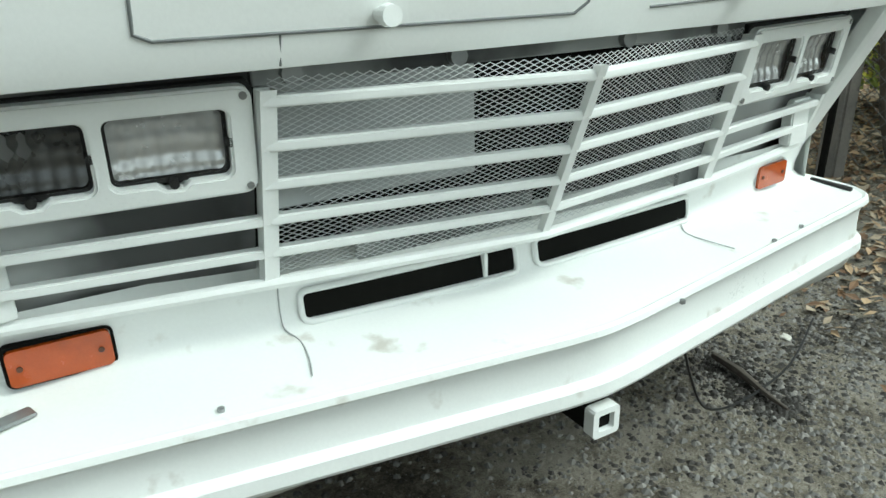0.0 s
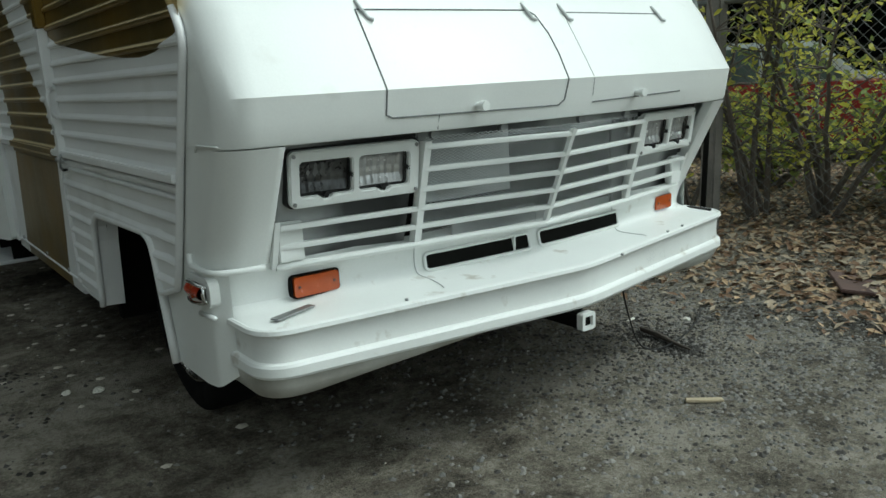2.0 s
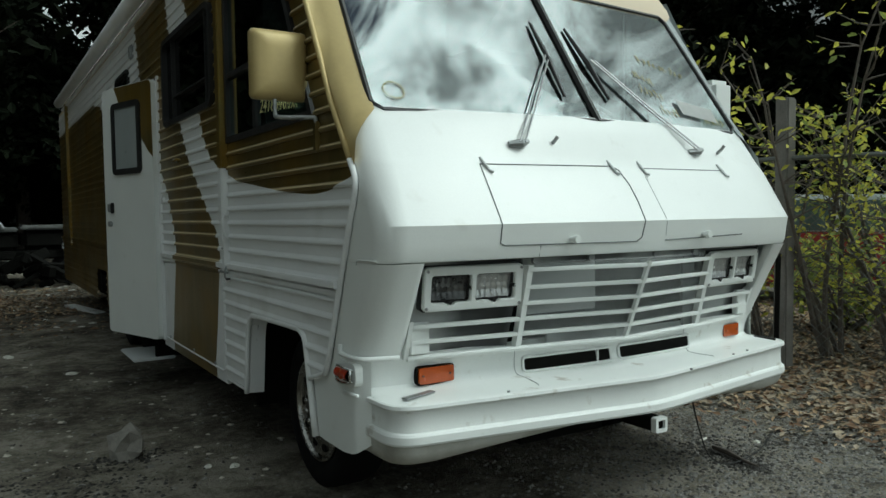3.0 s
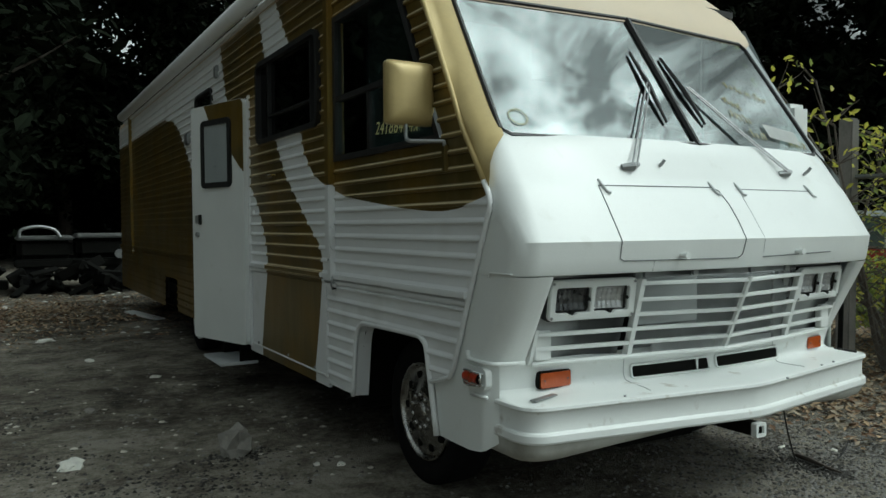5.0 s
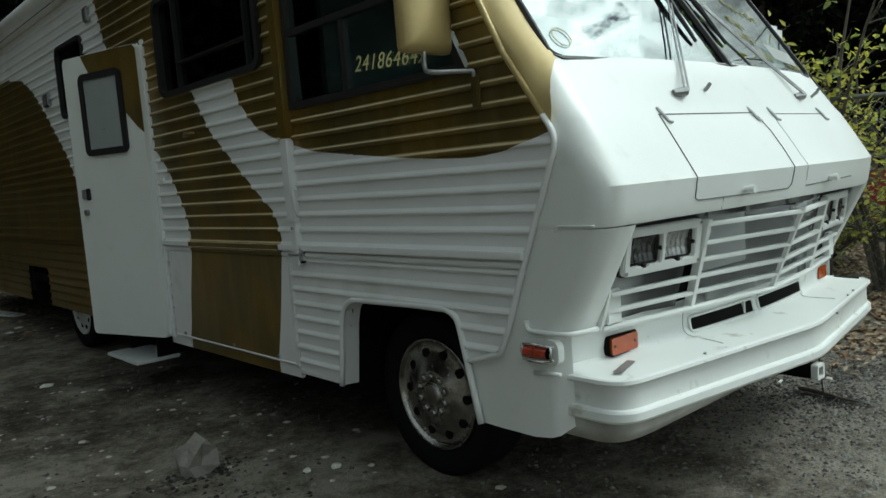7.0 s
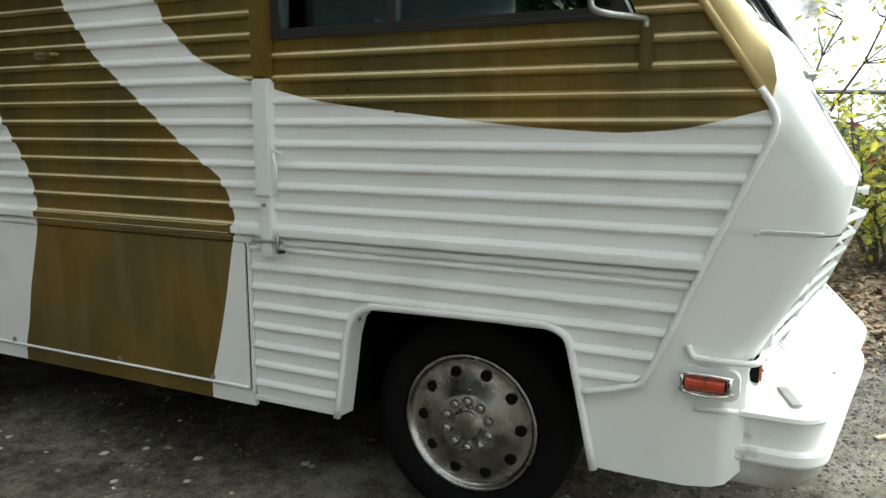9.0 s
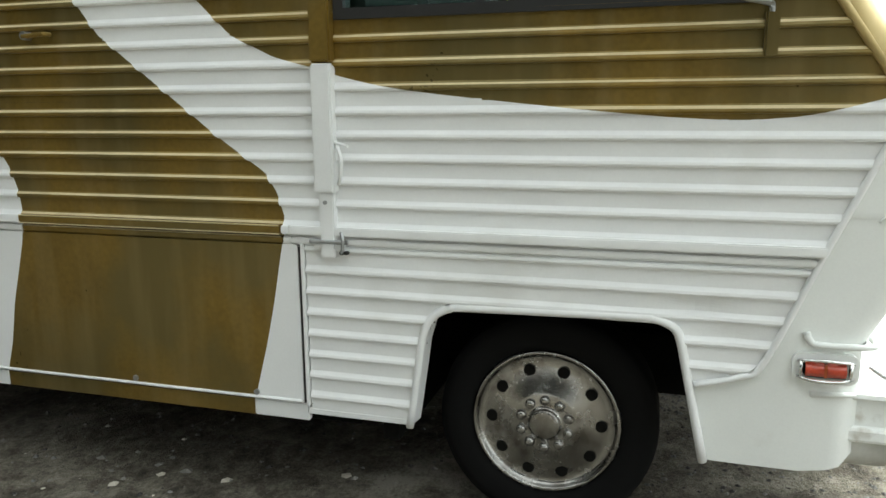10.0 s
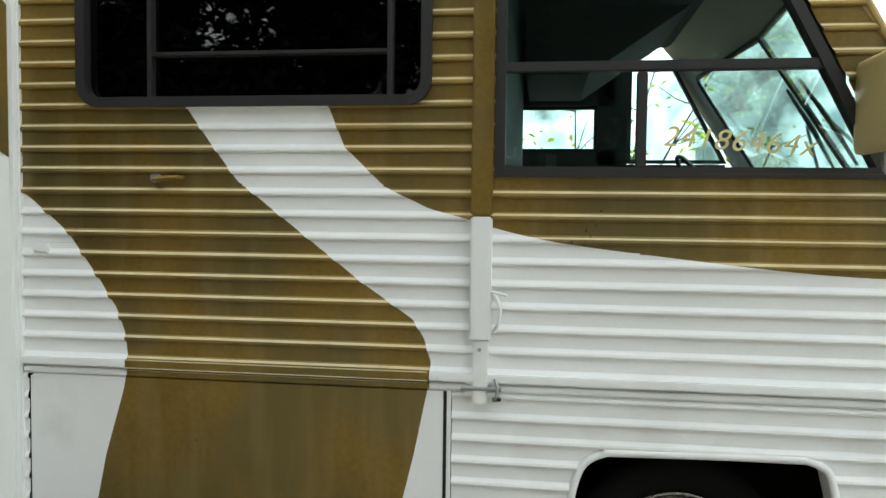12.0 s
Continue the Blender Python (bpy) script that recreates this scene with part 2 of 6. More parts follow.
def add_grid(bm, rows, closed=False):
    vs = [[bm.verts.new(p) for p in row] for row in rows]
    for r, s in zip(vs, vs[1:]):
        for k in range(len(r) if closed else len(r) - 1):
            j = (k + 1) % len(r)
            bm.faces.new((r[k], r[j], s[j], s[k]))
    return bm


def add_prism(bm, outline, axis, lo, hi):
    """A plate: an outline in the plane across the axis, from lo to hi along it."""
    def at(u, v, w):
        return {"x": (w, u, v), "y": (u, w, v), "z": (u, v, w)}[axis]
    a = [bm.verts.new(at(u, v, lo)) for u, v in outline]
    b = [bm.verts.new(at(u, v, hi)) for u, v in outline]
    n = len(a)
    bm.faces.new(a)
    bm.faces.new(b[::-1])
    for k in range(n):
        bm.faces.new((a[k], a[(k + 1) % n], b[(k + 1) % n], b[k]))
    return bm


def prism(outline, axis, lo, hi):
    return add_prism(bmesh.new(), outline, axis, lo, hi)


def rounded(u0, v0, u1, v1, r, seg=5):
    """An upright rectangle with rounded corners."""
    pts = []
    for cu, cv, a in ((u1 - r, v0 + r, -90), (u1 - r, v1 - r, 0), (u0 + r, v1 - r, 90), (u0 + r, v0 + r, 180)):
        for k in range(seg + 1):
            t = radians(a + 90 * k / seg)
            pts.append((cu + r * math.cos(t), cv + r * math.sin(t)))
    return pts


def shrunk(outline, d):
    """The outline moved inwards by d, for outlines that run anticlockwise."""
    n, out = len(outline), []
    for k in range(n):
        p, q, r = (Vector(outline[(k + i) % n]) for i in (-1, 0, 1))
        e, f = (q - p).normalized(), (r - q).normalized()
        na, nb = Vector((-e.y, e.x)), Vector((-f.y, f.x))
        b = na + nb
        b = b.normalized() if b.length > 1e-6 else na
        out.append(tuple(q + b * (d / max(b.dot(na), 0.3))))
    return out


def add_frame(bm, outer, inner, axis, lo, hi):
    """A ring between two outlines of as many points, from lo to hi along the axis."""
    def at(p, w):
        u, v = p
        return {"x": (w, u, v), "y": (u, w, v), "z": (u, v, w)}[axis]
    rows = [[at(p, lo) for p in inner], [at(p, hi) for p in inner], [at(p, hi) for p in outer], [at(p, lo) for p in outer], [at(p, lo) for p in inner]]
    return add_grid(bm, rows, closed=True)


def along(table, z):
    """Straight lines through a table of (z, value), z falling or rising."""
    t = sorted(table)
    if z <= t[0][0]:
        return t[0][1]
    for (a, u), (b, v) in zip(t, t[1:]):
        if z <= b:
            return u + (v - u) * (z - a) / max(b - a, 1e-9)
    return t[-1][1]


def smooth_line(points, n=6):
    """A smooth curve through the points."""
    p = [Vector(q) for q in points]
    out = []
    for i in range(len(p) - 1):
        a, b, c, d = p[max(i - 1, 0)], p[i], p[i + 1], p[min(i + 2, len(p) - 1)]
        for k in range(n):
            t = k / n
            out.append(0.5 * ((2 * b) + (c - a) * t + (2 * a - 5 * b + 4 * c - d) * t * t + (3 * b - a - 3 * c + d) * t ** 3))
    out.append(p[-1])
    return [tuple(q) for q in out]


# ---- motorhome ----
SX = -1.22                      # plane of the camera-side wall
REAR = 9.9
PITCH, RIB0 = 0.0762, 1.699     # siding beads
motorhome = empty("motorhome", "large old white motorhome with gold-brown painted stripes, parked on dirt", "motorhome")

SEAM = [(0.655, -0.48), (0.686, -0.60), (0.737, -0.665), (1.073, -0.805), (1.344, -0.92), (1.472, -0.964), (1.56, -0.919), (1.793, -0.757), (2.0, -0.65), (2.6, -0.32), (3.0, -0.12)]
ARCH_F = [(0.40, -0.506), (0.79, -0.422), (0.82, -0.385), (0.836, -0.33)]
ARCH_R = [(0.40, 0.441), (0.705, 0.397), (0.79, 0.365), (0.82, 0.32), (0.832, 0.25)]
STRIPE_F = [(1.60, 0.72), (1.647, 0.902), (1.722, 1.06), (1.858, 1.201), (1.99, 1.256), (2.60, 1.46), (2.82, 1.625), (3.1, 1.85)]
STRIPE_M = [(0.40, 1.05), (0.66, 0.978), (0.80, 0.945), (0.962, 0.913), (1.05, 0.895), (1.121, 0.891), (1.20, 0.915), (1.266, 0.956), (1.389, 1.137), (1.562, 1.362), (1.738, 1.59), (1.878, 1.695), (1.993, 1.776), (2.619, 2.02), (2.938, 2.121), (3.1, 2.2)]
STRIPE_R = [(0.40, 2.18), (0.561, 2.129), (0.737, 2.093), (0.972, 2.024), (1.077, 2.006), (1.181, 2.018), (1.27, 2.05), (1.364, 2.11), (1.548, 2.242), (1.661, 2.376), (1.753, 2.512), (1.95, 2.7), (2.2, 2.9), (2.532, 3.145), (2.75, 3.22), (3.026, 3.314)]
REAR_SWEEP = [(0.40, 4.05), (1.0, 3.98), (1.4, 4.05), (1.78, 4.32), (2.22, 4.83), (2.45, 5.15), (2.58, 5.45), (2.64, 5.9)]
CAB_DIP = smooth_line([(0.75, 1.61, 0), (0.669, 1.582, 0), (0.442, 1.535, 0), (-0.015, 1.482, 0), (-0.35, 1.45, 0), (-0.55, 1.441, 0), (-0.70, 1.449, 0), (-0.82, 1.472, 0), (-1.0, 1.52, 0)], 4)
CAB_WINDOW = [(-0.56, 1.767), (0.672, 1.767), (0.672, 2.60), (-0.10, 2.60)]


def cab_window_span(z):
    if 1.767 < z < 2.60:
        return (-0.585 + (z - 1.767) * 0.52, 0.672)


def window_span(y0, y1, z0, z1, r):
    def span(z):
        if z0 < z < z1:
            d = max(z0 + r - z, z - (z1 - r), 0)
            inset = r - math.sqrt(max(r * r - d * d, 0))
            return (y0 + inset, y1 - inset)
    return span


def arch_span(z):
    if z < 0.834:
        return (along(ARCH_F, z), along(ARCH_R, z))


def rear_arch_span(z):
    if z < 0.78:
        return (5.38 + max(0, z - 0.72) * 0.6, 6.12 - max(0, z - 0.72) * 0.6)


COACH = (0.897, 2.187, 1.997, 2.61, 0.085)
BEDROOM = (3.60, 4.30, 2.09, 2.68, 0.085)
DOORWAY = (2.475, 3.22, 0.43, 2.42)
HOLES = [cab_window_span, window_span(*COACH), window_span(*BEDROOM), arch_span, rear_arch_span, window_span(*DOORWAY, 0.05)]


def crossings(line, z):
    out = []
    for (a, u, _), (b, v, _) in zip(line, line[1:]):
        if (u - z) * (v - z) < 0:
            out.append(a + (b - a) * (z - u) / (v - u))
    return out


def is_gold(y, z):
    if y < 0.72:
        t = sorted((p[0], p[1]) for p in CAB_DIP)
        return z > along(t, y)
    if z > 1.60 and y < along(STRIPE_F, z):
        return True
    if along(STRIPE_M, z) < y < along(STRIPE_R, z):
        return True
    return z < 2.66 and y > along(REAR_SWEEP, z)


def wall_spans(z, y0, y1):
    """The stretches of wall at a height, cut by the openings and by the edges of the paint."""
    spans = [(y0, y1)]
    for hole in HOLES:
        h = hole(z)
        if h:
            cut = []
            for a, b in spans:
                if h[0] > a:
                    cut.append((a, min(b, h[0])))
                if h[1] < b:
                    cut.append((max(a, h[1]), b))
            spans = [s for s in cut if s[1] - s[0] > 0.003]
    edges = crossings(CAB_DIP, z) + [along(t, z) for t in (STRIPE_F, STRIPE_M, STRIPE_R, REAR_SWEEP)] + [0.72]
    out = []
    for a, b in spans:
        cuts = [a] + sorted(e for e in edges if a + 0.001 < e < b - 0.001) + [b]
        for c, d in zip(cuts, cuts[1:]):
            g = is_gold((c + d) / 2, z)
            if out and out[-1][1] == c and out[-1][2] == g:
                out[-1] = (out[-1][0], d, g)
            else:
                out.append((c, d, g))
    return out


BEAD = ((-0.0130, 0.0), (-0.0118, 0.0095), (-0.005, 0.0122), (0.003, 0.0100), (0.011, 0.0036), (0.016, 0.0))


def siding(name, z0, z1, front, y1, ribs=True, x=SX, label="", mats=None):
    """A ribbed sheet-metal wall between two heights; front(z) is its front edge."""
    levels = {round(z0, 4): 0.0, round(z1, 4): 0.0}
    k = math.floor((z0 - RIB0) / PITCH)
    while RIB0 + k * PITCH < z1 + 0.02:
        c = RIB0 + k * PITCH
        if ribs:
            for dz, h in BEAD:
                if z0 + 0.002 < c + dz < z1 - 0.002:
                    levels[round(c + dz, 4)] = h
        for f in (0.28, 0.39, 0.5, 0.61, 0.72):
            if z0 + 0.004 < c + f * PITCH < z1 - 0.004:
                levels[round(c + f * PITCH, 4)] = 0.0
        k += 1
    for k in range(32):
        z = 1.436 + 0.006 * k
        if ribs and z0 < z < z1:
            d = (z - RIB0 + PITCH / 2) % PITCH - PITCH / 2
            levels.setdefault(round(z, 4), along(BEAD, d))
    bm = bmesh.new()
    zs = sorted(levels)
    for a, b in zip(zs, zs[1:]):
        lo, hi, mid = (wall_spans(z, front(z), y1) for z in (a + 1e-4, b - 1e-4, (a + b) / 2))
        if [s[2] for s in lo] != [s[2] for s in hi] or len(lo) != len(hi):
            lo = hi = mid
        # upper bead facets in gold take cream: the sky's highlight painted on
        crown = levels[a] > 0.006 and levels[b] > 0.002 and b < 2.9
        for p, q in zip(lo, hi):
            f = bm.faces.new([bm.verts.new((x - h, y, z)) for y, z, h in ((p[0], a, levels[a]), (p[1], a, levels[a]), (q[1], b, levels[b]), (q[0], b, levels[b]))])
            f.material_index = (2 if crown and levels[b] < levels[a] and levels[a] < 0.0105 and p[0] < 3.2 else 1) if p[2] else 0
    bmesh.ops.remove_doubles(bm, verts=bm.verts[:], dist=0.0006)
    if ribs:
        # the sheet waves a little and is dented above the wheel opening
        y = math.ceil(front(z1) * 10) / 10
        while y < min(y1, 3.2):
            bmesh.ops.bisect_plane(bm, geom=bm.verts[:] + bm.edges[:] + bm.faces[:], plane_co=(0, y, 0), plane_no=(0, 1, 0))
            y += 0.04 if -0.75 < y < -0.3 and z1 < 1.1 else 0.1
        for v in bm.verts:
            y, z = v.co.y, v.co.z
            if y > -0.55 and y < 3.2 or z < 1.0:
                v.co.x += 0.0028 * noise.noise((y * 1.9, z * 1.4, 3.0))
            d = math.exp(-((y + 0.47) / 0.07) ** 2 - ((z - 0.885) / 0.035) ** 2) + 0.6 * math.exp(-((y + 0.56) / 0.05) ** 2 - ((z - 0.80) / 0.03) ** 2)
            v.co.x += 0.012 * d - 0.006 * math.exp(-((y + 0.44) / 0.05) ** 2 - ((z - 0.93) / 0.02) ** 2)
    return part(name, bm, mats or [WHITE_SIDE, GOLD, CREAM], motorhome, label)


siding("side_wall", 1.02, 2.98, lambda z: along(SEAM, z), REAR, label="ribbed metal siding, white with gold-brown swooping stripes")
siding("lower_side_wall", 0.425, 1.02, lambda z: along(SEAM, z) if z > 0.655 else along(ARCH_R, z), 0.815, label="white ribbed metal siding round the wheel opening")
siding("rear_side_wall", 0.41, 1.02, lambda z: 3.24, REAR, label="gold-brown ribbed metal siding")
siding("jamb_side_wall", 0.41, 1.02, lambda z: 2.405, 2.475, label="white ribbed metal siding beside the door")
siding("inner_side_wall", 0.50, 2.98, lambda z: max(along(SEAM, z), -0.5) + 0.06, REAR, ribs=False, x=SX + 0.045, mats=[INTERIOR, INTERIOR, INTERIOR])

# belt moulding along the side, above the compartments
for za, zb, out in ((1.060, 1.090, 0.030), (1.028, 1.050, 0.015)):
    for ya, yb in ((-0.805 if za > 1.05 else -0.79, 0.86), (0.86, 0.893), (0.893, 2.007), (2.007, 2.418), (3.24, REAR)):
        gold = ya == 0.893 or ya == 3.24
        part("belt_moulding", box((SX - out, ya, za), (SX + 0.002, yb, zb), 0.004), GOLD if gold else WHITE_SIDE, motorhome)

# cream lines paint the highlights along the belt moulding's edges
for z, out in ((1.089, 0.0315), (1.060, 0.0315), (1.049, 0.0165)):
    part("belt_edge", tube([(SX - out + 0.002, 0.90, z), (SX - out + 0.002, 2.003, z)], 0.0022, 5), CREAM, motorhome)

# compartment door with its own paint edges, sill below it
comp = None
for a, b, mat_ in ((0.845, STRIPE_M, WHITE_SIDE), (STRIPE_M, STRIPE_R, GOLD), (STRIPE_R, 2.385, WHITE_SIDE)):
    zs = [0.445 + (1.021 - 0.445) * k / 14 for k in range(15)]
    left = [(along(a, z) if isinstance(a, list) else a, z) for z in zs]
    right = [(along(b, z) if isinstance(b, list) else b, z) for z in zs]
    bm = bmesh.new()
    add_prism(bm, right + left[::-1], "x", SX - 0.006, SX + 0.014)
    comp = part("compartment_door", bm, mat_, motorhome, "flat compartment panel below the belt moulding") if comp is None else part("painted_panel", bm, mat_, comp)
for y, tone in ((0.838, BLACK), (2.392, WHITE_SIDE)):
    part("compartment_seal", box((SX - 0.001, y - 0.006, 0.445), (SX + 0.02, y + 0.006, 1.012)), tone, comp)
part("compartment_edge", box((SX - 0.012, 0.818, 0.44), (SX + 0.01, 0.832, 1.03), 0.003), WHITE_SIDE, motorhome)
part("compartment_lip", tube([(SX - 0.008, 0.85, 0.452), (SX - 0.008, 2.38, 0.452)], 0.006, 6), WHITE_SIDE, comp)
for y, z in ((1.55, 0.472), (1.03, 0.470), (2.24, 0.47)):
    part("lock", prism([(y + 0.011 * math.cos(t * math.tau / 10), z + 0.011 * math.sin(t * math.tau / 10)) for t in range(10)], "x", SX - 0.014, SX), STEEL, comp)
for ya, yb, mat_ in ((0.83, 1.05, WHITE_SIDE), (1.05, 2.18, GOLD), (2.18, 2.5, WHITE_SIDE)):
    part("sill_skirt", box((SX + 0.004, ya, 0.375), (SX + 0.03, yb, 0.44), 0.004), mat_, motorhome)
part("skirt_corner", box((SX - 0.003, 0.445, 0.405), (SX + 0.03, 0.83, 0.43), 0.004), WHITE_SIDE, motorhome)

# mouldings: cap seam and wheel opening
seam_pts = [(SX - 0.006, y, z) for z, y in SEAM if z < 1.6]
seam_line = smooth_line([(SX - 0.006, -0.468, 0.648)] + seam_pts[1:], 4)
part("seam_moulding", tube(seam_line, 0.013, 8, flat=0.8), WHITE_SIDE, motorhome, smooth=True)
part("pillar_moulding", tube([(SX - 0.006, y, z) for z, y in SEAM if z > 1.5], 0.012, 8), MIRROR_GOLD, motorhome, smooth=True)
arch_line = [(SX - 0.004, y, z) for z, y in ((0.40, 0.446), (0.60, 0.415), (0.705, 0.400), (0.775, 0.378), (0.812, 0.345), (0.832, 0.30), (0.838, 0.24), (0.848, -0.28), (0.846, -0.34), (0.832, -0.385), (0.80, -0.418), (0.70, -0.442), (0.655, -0.452), (0.40, -0.508))]
part("wheel_opening_moulding", tube(smooth_line(arch_line, 3), 0.014, 8), WHITE_SIDE, motorhome, smooth=True)
bm = bmesh.new()
inner = [(SX + 0.09, p[1] * 0.98, p[2] - 0.004) for p in arch_line]
add_grid(bm, [arch_line, inner])
part("wheel_opening_flange", bm, WHITE_SIDE, motorhome)

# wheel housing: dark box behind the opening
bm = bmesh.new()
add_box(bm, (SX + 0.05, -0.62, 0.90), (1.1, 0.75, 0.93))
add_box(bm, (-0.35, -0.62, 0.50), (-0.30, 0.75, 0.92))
# rear wall lengthened downwards to darken the ground seen behind it
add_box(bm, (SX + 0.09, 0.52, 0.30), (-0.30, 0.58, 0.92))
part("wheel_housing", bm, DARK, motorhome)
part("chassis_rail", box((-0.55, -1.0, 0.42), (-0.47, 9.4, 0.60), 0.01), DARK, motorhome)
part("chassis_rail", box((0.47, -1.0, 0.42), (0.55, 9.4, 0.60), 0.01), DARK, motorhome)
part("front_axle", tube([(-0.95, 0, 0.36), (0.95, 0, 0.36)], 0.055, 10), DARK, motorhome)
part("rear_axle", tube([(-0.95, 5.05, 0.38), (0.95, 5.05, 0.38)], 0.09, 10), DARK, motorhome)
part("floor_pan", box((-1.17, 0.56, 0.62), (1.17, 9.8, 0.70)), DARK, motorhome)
# unseen boxes added below the floor to block light
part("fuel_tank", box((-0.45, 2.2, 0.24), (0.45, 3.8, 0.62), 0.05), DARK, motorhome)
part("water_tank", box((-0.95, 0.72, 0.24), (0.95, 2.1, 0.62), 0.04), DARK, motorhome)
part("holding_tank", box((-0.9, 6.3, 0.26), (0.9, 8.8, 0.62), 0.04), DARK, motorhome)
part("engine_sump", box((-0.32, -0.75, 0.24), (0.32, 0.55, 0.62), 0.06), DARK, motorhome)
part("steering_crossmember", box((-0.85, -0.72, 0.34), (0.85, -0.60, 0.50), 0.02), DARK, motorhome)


# ---- front cap ----
def cap_outline(yc, ys, r, xh, back):
    """Half of the front in plan, from the side towards the middle, then mirrored."""
    half = [(-xh, back), (-xh, (back + ys + r) / 2), (-xh, ys + r)]
    for k in range(1, 7):
        t = radians(90 * k / 6)
        half.append((-xh + r - r * math.cos(t), ys + r - r * math.sin(t)))
    x0 = -xh + r
    for k in range(1, 9):
        f = k / 8
        half.append((x0 * (1 - f), ys + (yc - ys) * (1 - (1 - f) ** 1.6) if f < 1 else yc))
    return half + [(-x, y) for x, y in half[-2::-1]]


SKEW = [(-1.25, 0.0075), (-1.0, 0.0), (0.5, -0.042), (0.85, -0.046), (1.0, -0.032), (1.25, 0.012)]


def cap_rows(rows):
    return [[(x, y, z) for x, y in cap_outline(yc, ys, r, xh, back)] for z, yc, ys, r, xh, back in rows]


CX = 1.212
UPPER = [
    (1.775, -0.955, -0.868, 0.115, 1.190, -0.55), (1.755, -0.975, -0.885, 0.12, 1.203, -0.55), (1.70, -1.000, -0.918, 0.12, 1.21, -0.55),
    (1.60, -1.038, -0.985, 0.12, CX, -0.5), (1.555, -1.056, -1.020, 0.115, CX, -0.5), (1.535, -1.068, -1.034, 0.115, CX, -0.5),
    (1.44, -1.125, -1.090, 0.11, CX, -0.5), (1.306, -1.203, -1.166, 0.10, CX, -0.5),
    (1.24, -1.193, -1.156, 0.10, CX, -0.5), (1.19, -1.183, -1.148, 0.10, CX, -0.5), (1.172, -1.176, -1.140, 0.10, CX, -0.5), (1.168, -1.150, -1.118, 0.085, CX - 0.001, -0.5),
]
bm = bmesh.new()
add_grid(bm, cap_rows(UPPER))
cap = part("front_cap", bm, WHITE, motorhome, "smooth white fibreglass front cap with a creased nose", smooth=True)
cap.data.set_sharp_from_angle(angle=radians(28))

LOWER = [
    (1.168, -1.075, -1.075, 0.06, CX - 0.008, -0.5), (1.12, -1.065, -1.060, 0.06, CX - 0.008, -0.5), (0.98, -1.02, -1.012, 0.06, CX - 0.008, -0.5), (0.86, -0.985, -0.965, 0.06, CX - 0.008, -0.5),
    (0.80, -0.965, -0.942, 0.06, CX - 0.008, -0.5),
]
# the sides below the nose, and the flat panel that carries lamps and grille
for s in (-1, 1):
    bm = bmesh.new()
    rows = []
    for z, yc, ys, r, xh, back in LOWER:
        e = along([(1.168, -1.142), (0.80, -0.952)], z)
        arc = [(CX - 0.002 - 0.095 + 0.095 * math.cos(radians(a)), e + 0.095 - 0.095 * math.sin(radians(a))) for a in range(0, 91, 10)]
        rows.append([(s * x, y, z) for x, y in [(CX - 0.002, -0.5), (CX - 0.002, -0.7)] + arc + [(1.06, e - 0.002), (1.042, e + 0.001), (1.035, e + 0.008), (1.03, e + 0.05)]])
    add_grid(bm, rows)
    lower_cap = part("lower_front_cap", bm, WHITE, motorhome, "white fibreglass corner beside the headlights", smooth=True)
    lower_cap.data.set_sharp_from_angle(angle=radians(35))
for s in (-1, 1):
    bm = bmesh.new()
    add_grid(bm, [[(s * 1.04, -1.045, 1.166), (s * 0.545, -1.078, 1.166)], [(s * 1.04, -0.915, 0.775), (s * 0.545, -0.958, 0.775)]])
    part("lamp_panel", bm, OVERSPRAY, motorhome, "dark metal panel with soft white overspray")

# radiator bay behind the grille, near-black for its unlit depth
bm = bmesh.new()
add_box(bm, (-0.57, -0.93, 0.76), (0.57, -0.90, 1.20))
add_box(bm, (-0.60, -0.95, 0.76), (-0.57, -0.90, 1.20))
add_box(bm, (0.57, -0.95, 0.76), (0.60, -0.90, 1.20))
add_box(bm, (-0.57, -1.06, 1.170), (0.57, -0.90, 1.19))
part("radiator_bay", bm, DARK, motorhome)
part("radiator_cover", box((-0.535, -1.055, 0.925), (-0.13, -1.04, 1.15), 0.003, seg=1), MESH_PLATE, motorhome, "grey-white plate behind the mesh")
part("radiator_cover", box((-0.36, -1.0, 0.775), (0.05, -0.985, 0.84), 0.003, seg=1), GREY_METAL, motorhome)
part("radiator_cover", box((0.46, -1.02, 0.775), (0.545, -1.005, 1.10), 0.003, seg=1), GREY_METAL, motorhome)
part("cross_strip", box((-0.55, -1.085, 1.135), (0.55, -1.07, 1.168), 0.003, seg=1), GREY_METAL, motorhome)
for x in (-0.49, -0.19, 0.20, 0.46):
    part("bolt", tube([(x, -1.085, 1.152), (x, -1.10, 1.152)], 0.017, 12), STEEL, motorhome)


# ---- grille ----
def grille_y(x, z):
    """The front of the bars: a shallow arrow in plan that leans back towards its foot."""
    a = abs(x)
    top = along([(0, -1.245), (0.54, -1.125), (1.02, -1.075)], a)
    foot = along([(0, -1.100), (0.54, -1.030), (1.02, -0.958)], a)
    return foot + (top - foot) * (z - 0.78) / 0.35


